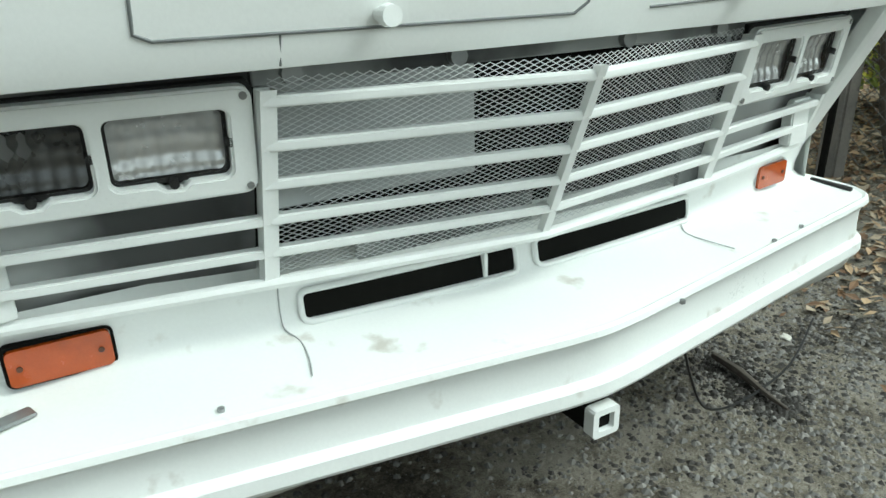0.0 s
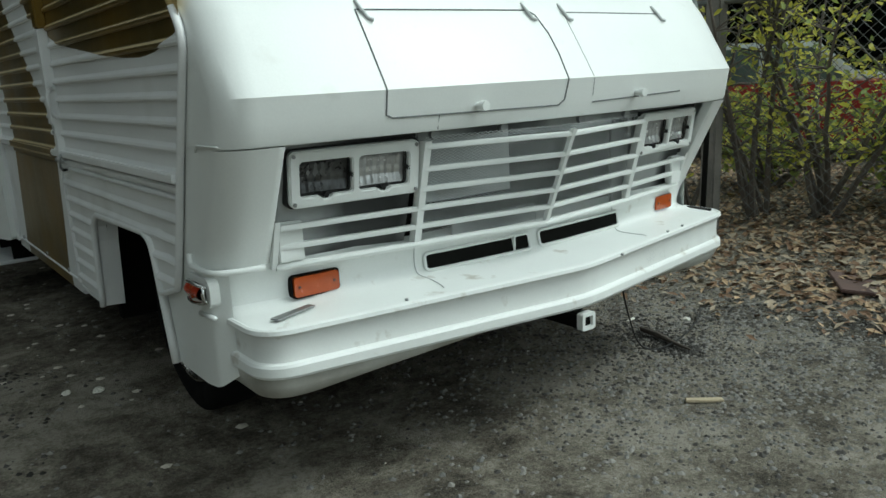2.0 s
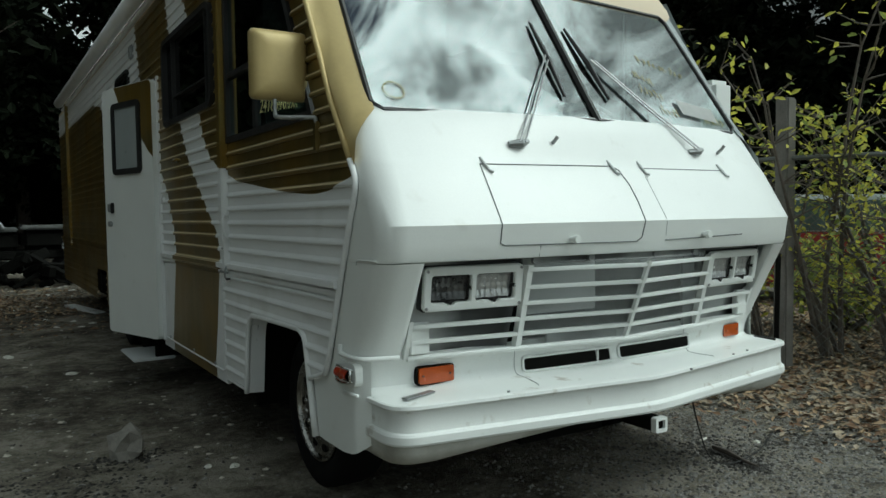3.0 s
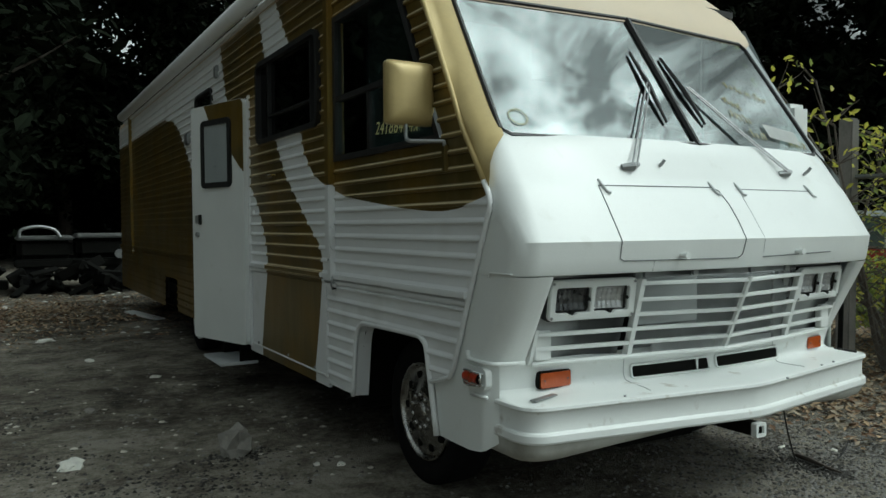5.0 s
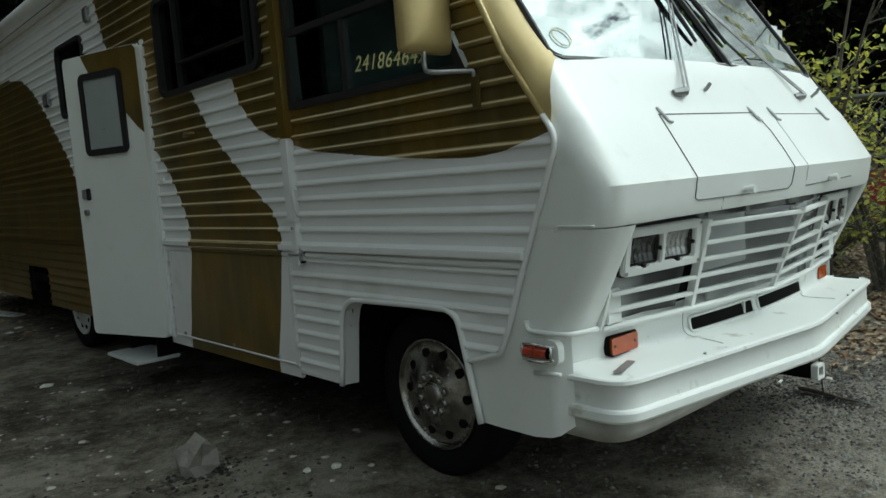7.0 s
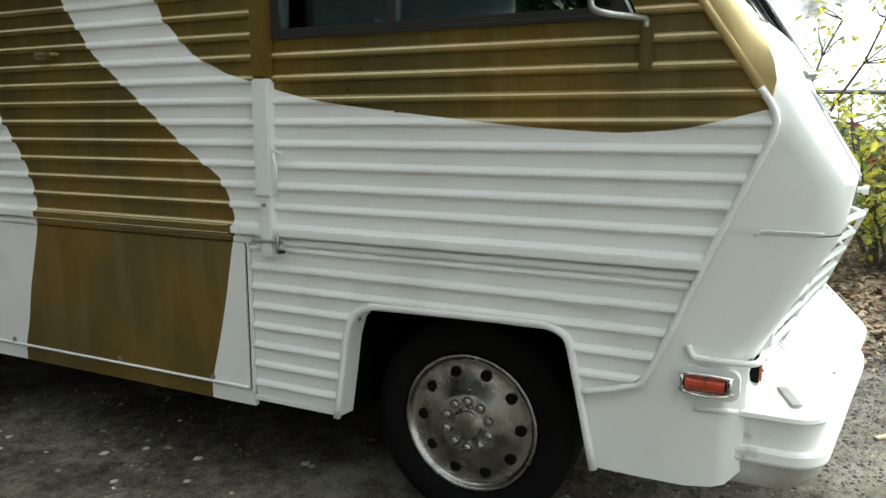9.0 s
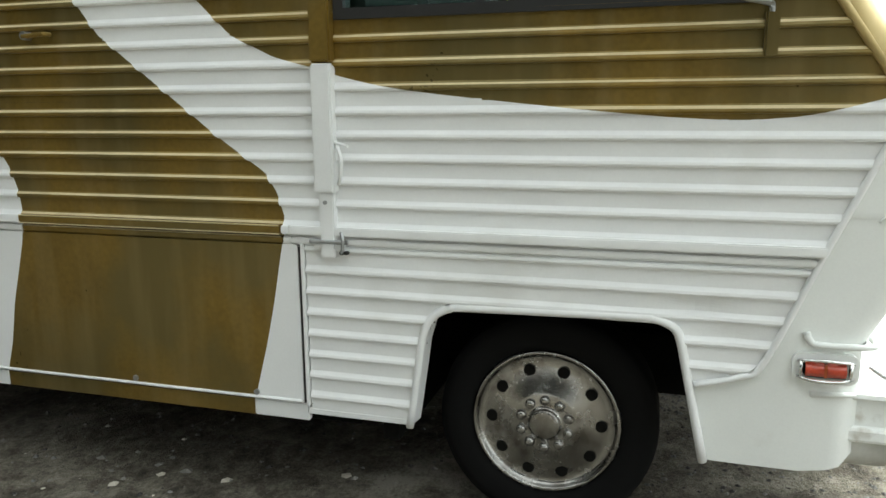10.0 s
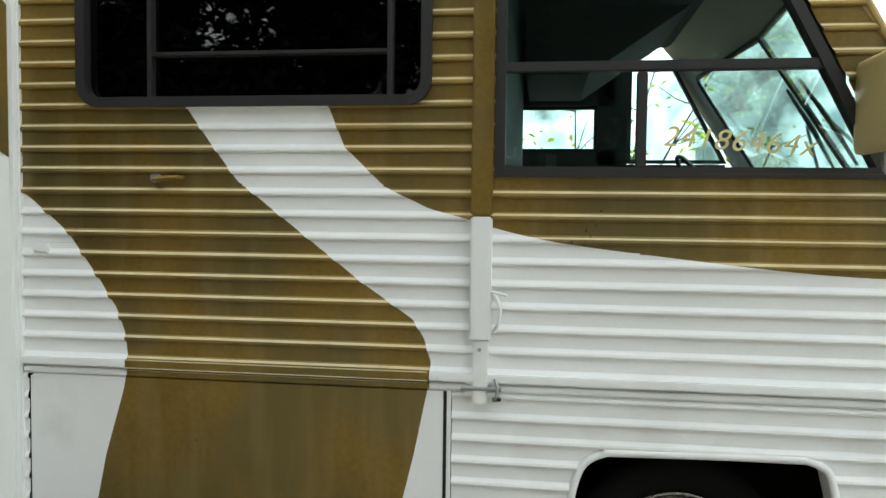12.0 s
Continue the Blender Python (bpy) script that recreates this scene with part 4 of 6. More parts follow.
wiper(-0.50, -0.128, 2.085, (-0.125, 2.265), (-0.135, 1.875))
wiper(0.60, 0.16, 2.09, (0.085, 2.255), (0.145, 1.88))


# ---- windscreen, pillars, roof ----
for s in (-1, 1):
    quad = [glass_point(0.012 * s, 1.765), glass_point(1.10 * s, 1.765), glass_point(1.06 * s, 2.475), glass_point(0.012 * s, 2.475)]
    n = (quad[1] - quad[0]).cross(quad[3] - quad[0]).normalized() * 0.005
    bm = bmesh.new()
    lo, hi = [bm.verts.new(p) for p in quad], [bm.verts.new(p + n) for p in quad]
    bm.faces.new(lo), bm.faces.new(hi)
    for k in range(4):
        bm.faces.new((lo[k], lo[(k + 1) % 4], hi[(k + 1) % 4], hi[k]))
    pane = part("windscreen", bm, SCREEN, motorhome, "flat windscreen half reflecting the clouds")
    pane.visible_shadow = False
    edge = [glass_point(0.01 * s, 1.76), glass_point(1.06 * s, 1.76), glass_point(1.103 * s, 1.79), glass_point(1.064 * s, 2.45), glass_point(1.03 * s, 2.485), glass_point(0.01 * s, 2.485)]
    part("gasket", tube([p + Vector((0, -0.004, 0)) for p in edge], 0.013, 6), BLACK, pane)
part("windscreen_divider", tube([glass_point(0, 1.755) + Vector((0, -0.006, 0)), glass_point(0, 2.485) + Vector((0, -0.006, 0))], 0.017, 6), BLACK, motorhome)

for s in (-1, 1):
    rows = []
    for z in [1.53, 1.58, 1.63, 1.68, 1.72, 1.76, 1.9, 2.1, 2.3, 2.5, 2.62]:
        sy = along(SEAM, z)
        w = SX * -1 + 0.002
        if z > 1.76:
            g = glass_point(1.10 - (z - 1.765) * 0.055, z)
        else:
            f = min(max((z - 1.60) / 0.16, 0), 1)
            g = Vector((w - 0.118 * f ** 1.5, along([(1.53, -0.945), (1.60, -0.955), (1.76, -0.885)], z), z))
        lead = min(g.y, sy)
        mid = Vector((w - 0.002, g.y + 0.06 if z > 1.60 else (g.y + sy) / 2, z))
        rows.append([(s * w, sy + 0.01, z), (s * w, (sy + mid.y) / 2, z), (s * mid.x, mid.y, z), (s * (mid.x + g.x) / 2 + s * 0.16 * (mid.x - g.x), (mid.y + g.y) / 2 - 0.10 * (mid.x - g.x), z), (s * g.x, g.y - 0.004, z)])
    bm = bmesh.new()
    add_grid(bm, rows)
    part("windscreen_pillar", bm, MIRROR_GOLD if s < 0 else FROSTED, motorhome, "gold painted pillar beside the windscreen" if s < 0 else "grey pillar beside the windscreen", smooth=True)

bm = bmesh.new()
rows = []
for y, z, xh in ((-0.492, 2.468, 1.10), (-0.486, 2.50, 1.14), (-0.42, 2.62, 1.19), (-0.27, 2.80, 1.20), (-0.05, 2.98, 1.20), (0.35, 3.10, 1.18), (1.2, 3.13, 1.18)):
    row = []
    for k in range(13):
        u = k / 12 * 2 - 1
        drop = max(abs(u) - 0.75, 0) ** 2 * 2.2
        bow = 0.088 * abs(u) if y < 0 else 0
        row.append((u * xh, y + bow, z - drop * (0 if z < 2.55 else 0.4 if y < 0 else 1)))
    rows.append(row)
add_grid(bm, rows)
part("roof_cap", bm, TAN, motorhome, "tan fibreglass roof cap above the windscreen", smooth=True)
bm = bmesh.new()
for s in (-1,):
    add_grid(bm, [[(s * 1.2, -0.50 + (z - 2.47) * 0.6, z), (s * 1.2, -0.30 + (z - 2.47) * 0.55, z)] for z in (2.47, 2.6, 2.8, 3.0)])
part("roof_cap_side", bm, MIRROR_GOLD, motorhome)
bm = bmesh.new()
prof = [(-1.22, 2.97), (-1.215, 3.02), (-1.19, 3.06), (-1.1, 3.10), (-0.6, 3.13), (0, 3.14), (0.6, 3.13), (1.1, 3.10), (1.19, 3.06), (1.215, 3.02), (1.22, 2.97)]
add_grid(bm, [[(x, y, z) for x, z in prof] for y in (1.15, 4.0, 7.0, REAR - 0.1, REAR)])
part("roof", bm, TAN, motorhome, "cream painted roof with rounded edges", smooth=True)
part("ceiling_lining", box((-1.17, -0.25, 2.70), (1.17, 9.8, 2.74)), INTERIOR, motorhome)
part("rear_wall", box((-1.21, REAR - 0.05, 0.42), (1.21, REAR, 3.0), 0.02), GOLD, motorhome)
far_wall = bmesh.new()
FAR_HOLES = [(0.19, 0.73, 2.045, 2.335), (-0.05, 0.02, 1.99, 2.41)]
for ya, yb, za, zb in ((-0.6, REAR, 0.42, 1.96), (0.3, REAR, 2.60, 3.0), (0.74, REAR, 1.96, 2.60), (0.08, 0.74, 1.96, 2.04), (0.08, 0.74, 2.34, 2.60), (0.0, 0.18, 1.96, 2.60)):
    add_box(far_wall, (1.16, ya, za), (1.21, yb, zb))
part("far_side_wall", far_wall, [WHITE_SIDE], motorhome)
for name, outline in (("far_window", [(-0.62, 1.97), (-0.005, 1.97), (-0.005, 2.60), (-0.28, 2.60)]), ("far_pane", [(0.185, 2.042), (0.735, 2.042), (0.735, 2.338), (0.185, 2.338)])):
    pane = part(name, prism(outline, "x", 1.182, 1.187), GLASS, motorhome)
    pane.visible_shadow = False
    bm = bmesh.new()
    add_frame(bm, outline, shrunk(outline, 0.022), "x", 1.165, 1.20)
    part("frame", bm, BLACK, pane)
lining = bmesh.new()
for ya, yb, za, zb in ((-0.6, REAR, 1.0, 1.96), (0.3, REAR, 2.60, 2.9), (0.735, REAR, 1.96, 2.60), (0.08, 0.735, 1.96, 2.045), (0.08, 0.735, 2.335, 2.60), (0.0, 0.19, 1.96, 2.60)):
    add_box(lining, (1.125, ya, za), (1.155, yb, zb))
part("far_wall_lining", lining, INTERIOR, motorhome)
scribble = random.Random(21)
for xa, za, xb, zb, count in ((0.57, 2.138, 0.91, 2.066, 9), (0.46, 2.041, 0.605, 1.992, 5), (0.44, 1.951, 0.62, 1.912, 5), (0.54, 1.841, 0.68, 1.826, 4), (0.86, 1.805, 1.03, 1.795, 6)):
    for k in range(count):
        f = (k + 0.3) / count
        p = glass_point(xa + (xb - xa) * f, za + (zb - za) * f)
        q = glass_point(p.x + scribble.uniform(-0.012, 0.016), p.z + scribble.uniform(0.025, 0.045))
        part("marker_writing", tube([p + Vector((0, -0.007, 0)), (p + q) / 2 + Vector((scribble.uniform(-0.012, 0.012), -0.007, 0)), q + Vector((0, -0.007, 0))], 0.0024, 5), CHALK, motorhome)
sticker = [glass_point(x, z) + Vector((0, -0.014, 0)) for x, z in ((0.69, 1.845), (0.97, 1.812), (0.985, 1.893), (0.69, 1.926))]
bm = bmesh.new()
bm.faces.new([bm.verts.new(p) for p in sticker])
bmesh.ops.solidify(bm, geom=bm.faces[:], thickness=0.001)
part("sticker", bm, PAPER, motorhome, "white paper label stuck on the windscreen")
part("marker_ring", tube([glass_point(-0.985 + 0.045 * math.cos(a), 1.85 + 0.036 * math.sin(a)) + Vector((0, -0.007, 0)) for a in [k * math.tau / 20 for k in range(20)]], 0.0022, 5, closed=True), CHALK, motorhome, "yellow ring drawn on the windscreen")


# the whole front stands a little askew to the sides
def squared(x, y, z):
    w = min(max((-0.45 - y) / 0.35, 0), 1)
    return y + along([(1.30, 1.0), (1.76, 0.27)], z) * along(SKEW, x) * w


# ---- side windows ----
def framed_window(name, outline, label, glass, width=0.03, depth=0.022, bars=()):
    """A black-framed window in the side wall; bars: boxes in y and z across its pane."""
    bm = bmesh.new()
    add_frame(bm, outline, shrunk(outline, width), "x", SX - depth, SX + 0.05)
    root = part(name, bm, BLACK, motorhome, label)
    pane = part("pane", prism(shrunk(outline, width * 0.8), "x", SX + 0.010, SX + 0.015), glass, root)
    pane.visible_shadow = False
    for ya, za, yb, zb in bars:
        part("window_bar", box((SX - depth * 0.6, ya, za), (SX + 0.03, yb, zb), 0.003), BLACK, root)
    return root


coach = framed_window("coach_window", rounded(*[COACH[i] for i in (0, 2, 1, 3)], 0.085, 6), "black-framed dark coach window with rounded corners", DARK_GLASS, 0.035, 0.03, ((1.03, 2.03, 1.05, 2.58), (1.90, 2.03, 1.92, 2.58), (1.05, 2.175, 1.90, 2.19)))
framed_window("bedroom_window", rounded(3.60, 2.09, 4.30, 2.68, 0.085, 6), "black-framed dark window behind the open door", DARK_GLASS, 0.03, 0.02)
# dark sheets added behind the panes in place of the unlit inside
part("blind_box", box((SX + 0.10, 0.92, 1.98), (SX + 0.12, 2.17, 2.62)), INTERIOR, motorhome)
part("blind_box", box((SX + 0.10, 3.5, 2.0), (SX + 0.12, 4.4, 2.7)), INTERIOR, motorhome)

cab_out = [(-0.575, 1.757), (0.680, 1.757), (0.680, 2.605), (-0.135, 2.605)]
framed_window("cab_window", cab_out, "black-framed cab side window with a sliding half", GLASS, 0.034, 0.012, ((0.185, 1.79, 0.218, 2.10), (-0.37, 2.105, 0.66, 2.138)))


def written(text, name, size, mat_, m, parent, label=""):
    """Letters as a thin mesh."""
    curve = bpy.data.curves.new(name, "FONT")
    curve.body, curve.size, curve.extrude, curve.shear = text, size, 0.0006, 0.25
    curve.space_character = 1.12
    temp = bpy.data.objects.new(name, curve)
    scene.collection.objects.link(temp)
    bpy.context.view_layer.update()
    me = bpy.data.meshes.new_from_object(temp.evaluated_get(bpy.context.evaluated_depsgraph_get()))
    bpy.data.objects.remove(temp)
    me.transform(m)
    me.materials.clear()
    me.materials.append(mat_)
    ob = new(name, me)
    ob.parent = parent
    if label:
        ob["label"] = label
    return ob


side_facing = Matrix(((0, 0, -1, SX + 0.004), (-1, 0, 0, 0.135), (0, 1, 0, 1.862), (0, 0, 0, 1)))
written("24186464x", "marker_writing", 0.095, CHALK, side_facing @ Matrix.Rotation(radians(-4), 4, "Z"), motorhome, "yellow handwritten number on the cab window")

# entry door, ajar: hinged at its forward edge
door_swing = Matrix.Translation((SX - 0.012, 2.445, 0)) @ Matrix.Rotation(radians(17), 4, "Z")
DW = 0.80


def door_part(name, bm, mat_, parent, label="", smooth=False):
    bm.transform(door_swing)
    return part(name, bm, mat_, parent, label, smooth)


door = door_part("entry_door", prism(rounded(0.0, 0.425, DW, 2.395, 0.035, 4), "x", -0.045, 0.0), WHITE, motorhome, "white entry door standing ajar with a gold painted upper corner")
gold_corner = [(0.0, 1.815), (0.06, 1.86), (0.20, 2.0), (0.36, 2.12), (0.50, 2.25), (0.585, 2.392), (0.03, 2.392), (0.002, 2.36)]
door_part("painted_corner", prism(gold_corner, "x", -0.048, -0.044), GOLD, door)
win = rounded(0.165, 1.70, 0.62, 2.265, 0.05, 5)
bm = bmesh.new()
add_frame(bm, win, shrunk(win, 0.045), "x", -0.064, -0.04)
dwin = door_part("door_window", bm, BLACK, door, "black-framed pane of frosted glass")
door_part("pane", prism(shrunk(win, 0.04), "x", -0.052, -0.047), FROSTED, dwin)
door_part("handle", box((-0.062, 0.675, 1.405), (-0.044, 0.735, 1.475), 0.006), STEEL, door)
door_part("latch_plate", box((-0.066, 0.645, 1.395), (-0.045, 0.672, 1.48), 0.004), BLACK, door)
door_part("lock", tube([(-0.044, 0.705, 1.31), (-0.066, 0.705, 1.31)], 0.022, 12), STEEL, door)
part("door_jamb", box((SX - 0.02, 2.420, 0.42), (SX + 0.02, 2.456, 2.42), 0.006), WHITE_SIDE, motorhome)
hinge = part("piano_hinge", tube([(SX - 0.03, 2.460, 0.45), (SX - 0.03, 2.460, 2.40)], 0.006, 6), WHITE_SIDE, motorhome)
for k in range(26):
    part("knuckle", tube([(SX - 0.03, 2.460, 0.45 + k * 0.075), (SX - 0.03, 2.460, 0.50 + k * 0.075)], 0.011, 6), WHITE_SIDE, hinge)
# dark sheet stands for the unlit inside of the doorway
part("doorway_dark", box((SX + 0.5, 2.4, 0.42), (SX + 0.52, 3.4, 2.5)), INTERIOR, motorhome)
step = part("entry_step", box((-1.42, 2.68, 0.225), (-1.10, 3.28, 0.250), 0.008), LIGHT_GREY, motorhome, "grey metal fold-out entry step")
part("step_bracket", box((-1.25, 2.70, 0.245), (-1.0, 2.73, 0.62), 0.004), DARK, step)
part("step_bracket", box((-1.25, 3.23, 0.245), (-1.0, 3.26, 0.62), 0.004), DARK, step)

# awning: case along the roof edge, two upright arms
awning = part("awning_roll", tube([(-1.30, 0.75, 3.075), (-1.30, 9.0, 3.075)], 0.065, 12), WHITE_SIDE, motorhome, "rolled white awning along the roof edge", smooth=True)
part("awning_rail", box((-1.25, 0.70, 2.99), (-1.215, 9.2, 3.03), 0.005), WHITE_SIDE, awning)
for y in (0.72, 8.6):
    part("awning_arm", box((-1.262, y - 0.036, 1.625), (SX + 0.004, y + 0.036, 3.06), 0.006), GOLD, awning, "gold painted awning arm")
    part("awning_arm", box((-1.262, y - 0.036, 1.205), (SX + 0.004, y + 0.036, 1.622), 0.006), WHITE_SIDE if y < 2 else GOLD, awning)
    arm = part("awning_foot", box((-1.252, y - 0.028, 0.985), (SX + 0.004, y + 0.024, 1.206), 0.004), WHITE_SIDE if y < 2 else GOLD, awning)
    part("rivet", tube([(-1.25, y, 1.174), (-1.259, y, 1.174)], 0.007, 8), STEEL, arm)
    part("foot_bracket", box((-1.248, y - 0.055, 1.012), (SX, y + 0.052, 1.034), 0.004), WHITE_SIDE, arm)
    part("foot_bracket", box((-1.242, y - 0.05, 1.048), (SX, y + 0.05, 1.066), 0.004), WHITE_SIDE, arm)
    if y < 2:
        part("latch_hook", tube([(-1.25, y - 0.052, 1.075), (-1.262, y - 0.062, 1.05), (-1.262, y - 0.06, 1.02), (-1.248, y - 0.05, 1.0)], 0.006, 6), STEEL, arm)
        part("latch_pin", tube([(-1.252, y - 0.075, 1.041), (-1.252, y + 0.062, 1.041)], 0.007, 7), STEEL, arm)
        part("latch_plate", box((-1.256, y - 0.075, 1.0), (-1.236, y - 0.045, 1.01), 0.002), BLACK, arm)
        part("arm_handle", tube(smooth_line([(-1.235, y - 0.04, 1.36), (-1.262, y - 0.055, 1.35), (-1.268, y - 0.068, 1.31), (-1.262, y - 0.06, 1.26), (-1.24, y - 0.045, 1.235)], 3), 0.007, 6), WHITE_SIDE, arm)
        part("arm_handle", tube([(-1.24, y - 0.03, 1.372), (-1.262, y - 0.09, 1.36)], 0.005, 6), WHITE_SIDE, arm)

part("porch_handle", tube([(SX - 0.004, 1.905, 1.742), (SX - 0.03, 1.89, 1.742), (SX - 0.03, 1.80, 1.748), (SX - 0.004, 1.79, 1.748)], 0.009, 7), GOLD, motorhome)
part("porch_knob", tube([(SX - 0.004, 1.885, 1.745), (SX - 0.035, 1.885, 1.745)], 0.016, 10), STEEL, motorhome)
part("side_socket", box((SX - 0.02, 2.31, 1.47), (SX, 2.37, 1.505), 0.005), WHITE_SIDE, motorhome)
part("porch_lamp", box((SX - 0.035, 4.58, 2.24), (SX, 4.74, 2.36), 0.012), STEEL, motorhome)
part("porch_lamp", box((SX - 0.03, 3.36, 2.72), (SX, 3.46, 2.84), 0.012), STEEL, motorhome)

# outside mirror
rows = []
for f, w, h in ((0, 0.094, 0.138), (0.008, 0.104, 0.148), (0.030, 0.105, 0.149), (0.052, 0.096, 0.140), (0.066, 0.075, 0.118), (0.072, 0.04, 0.075)):
    rows.append([(-1.335 + u * 1.18, -0.450 - f, 1.975 + v * 0.97) for u, v in rounded(-w, -h, w, h, 0.02, 4)])
bm = bmesh.new()
add_grid(bm, rows, closed=True)
bm.faces.new([bm.verts.new(p) for p in rows[0]])
bm.faces.new([bm.verts.new(p) for p in rows[-1]])
bmesh.ops.remove_doubles(bm, verts=bm.verts[:], dist=0.0004)
mirror = part("outside_mirror", bm, MIRROR_GOLD, motorhome, "gold painted box mirror on a chrome arm", smooth=True)
part("mirror_arm", tube(smooth_line([(-1.36, -0.49, 1.835), (-1.36, -0.49, 1.775), (-1.355, -0.53, 1.755), (-1.25, -0.60, 1.752), (SX - 0.012, -0.612, 1.74), (SX - 0.010, -0.615, 1.64)], 3), 0.009, 8), STEEL, mirror, smooth=True)
part("mirror_bracket", box((SX - 0.022, -0.635, 1.61), (SX, -0.597, 1.735), 0.006), GOLD, mirror)
far_mirror = part("outside_mirror", box((1.28, -0.60, 1.84), (1.47, -0.48, 2.12), 0.03), WHITE, motorhome, "white outside mirror on the far side")


# ---- wheels ----
def wheel(x, y, s, z=0.39, rim=CHROME):
    """Tyre and ten-hole steel wheel; s: the side that it faces."""
    def lathe(prof, n=48):
        bm = bmesh.new()
        rows = [[(x + s * o, y + r * math.cos(k * math.tau / n), z + r * math.sin(k * math.tau / n)) for k in range(n)] for r, o in prof]
        add_grid(bm, rows, closed=True)
        return bm
    w = part("wheel", lathe([(0.262, -0.20), (0.33, -0.215), (0.385, -0.20), (0.392, -0.17), (0.392, -0.03), (0.386, 0.0), (0.35, 0.014), (0.30, 0.012), (0.272, -0.002), (0.262, -0.01)]), TYRE, motorhome, "black truck tyre on a weathered chrome ten-hole wheel", smooth=True)
    disc = part("rim", lathe([(0.262, -0.02), (0.266, 0.004), (0.258, 0.010), (0.250, 0.004), (0.246, -0.008), (0.235, -0.014), (0.20, -0.012), (0.15, 0.004), (0.118, 0.014), (0.108, 0.017), (0.07, 0.018), (0.058, 0.019), (0.055, 0.026), (0.052, 0.032), (0.046, 0.034), (0.02, 0.035), (0.001, 0.035)]), rim, w, "weathered chrome wheel cover", smooth=True)
    for k in range(10):
        a = math.tau * k / 10
        cy, cz = y + 0.195 * math.cos(a), z + 0.195 * math.sin(a)
        # dark plugs in the closed disc stand for the holes' shaded depth
        part("hand_hole", tube([(x + s * -0.016, cy, cz), (x + s * -0.0045, cy, cz)], [0.024, 0.021], 14), DARK, disc)
        a += math.tau / 20
        cy, cz = y + 0.088 * math.cos(a), z + 0.088 * math.sin(a)
        part("lug_nut", tube([(x + s * 0.012, cy, cz), (x + s * 0.026, cy, cz), (x + s * 0.034, cy, cz)], [0.019, 0.018, 0.011], 12), rim, disc, smooth=True)
    return w


wheel(-1.0, 0.012, -1, 0.375)
wheel(1.0, 0.012, 1, 0.375)
wheel(-1.06, 5.05, -1, rim=LIGHT_GREY)
wheel(1.06, 5.05, 1)

# ---- cab interior ----
part("dashboard", box((-1.05, -0.86, 1.50), (1.05, -0.45, 1.72), 0.05), INTERIOR, motorhome)
part("cab_floor", box((-1.15, -0.9, 0.95), (1.15, 0.6, 1.0)), INTERIOR, motorhome)
part("engine_cover", box((-0.35, -0.6, 0.98), (0.35, 0.5, 1.35), 0.06), INTERIOR, motorhome)
for x in (-0.68, 0.68):
    seat = part("cab_seat", box((x - 0.26, -0.05, 1.30), (x + 0.26, 0.48, 1.46), 0.05), SEAT, motorhome, "grey cloth cab seat")
    part("backrest", box((x - 0.25, 0.42, 1.42), (x + 0.25, 0.56, 1.86), 0.05), SEAT, seat)
    part("pedestal", box((x - 0.15, 0.05, 0.98), (x + 0.15, 0.40, 1.32)), INTERIOR, seat)
sw = part("steering_wheel", tube([(0.62 + 0.21 * math.cos(a), -0.35 + 0.12 * math.sin(a), 1.80 + 0.17 * math.sin(a)) for a in [k * math.tau / 28 for k in range(28)]], 0.014, 7, closed=True), BLACK, motorhome, "black steering wheel")
part("spoke", tube([(0.42, -0.35, 1.80), (0.82, -0.35, 1.80)], 0.012, 6), BLACK, sw)
part("steering_column", tube([(0.62, -0.34, 1.79), (0.62, -0.6, 1.55)], 0.03, 8), BLACK, sw)
part("overhead_cabinet", prism([(-0.20, 2.70), (0.62, 2.70), (0.62, 2.36), (0.30, 2.36)], "x", 0.2, 1.10), INTERIOR, motorhome)
part("cab_curtain", box((-1.0, 0.66, 1.0), (1.15, 0.70, 2.7)), INTERIOR, motorhome)
# thin black strip across the shelf's far end
part("shelf_end_seal", box((1.155, -1.085, 0.646), (1.170, -0.955, 0.658), 0.002), BLACK, motorhome)
part("loose_strap", box((-0.08, -0.016, 0), (0.08, 0.016, 0.006), 0.002, m=Matrix.Translation((-1.018, -1.045, 0.655)) @ Matrix.Rotation(radians(18), 4, "Z")), STEEL, motorhome, "loose grey metal strap lying on the bumper shelf")


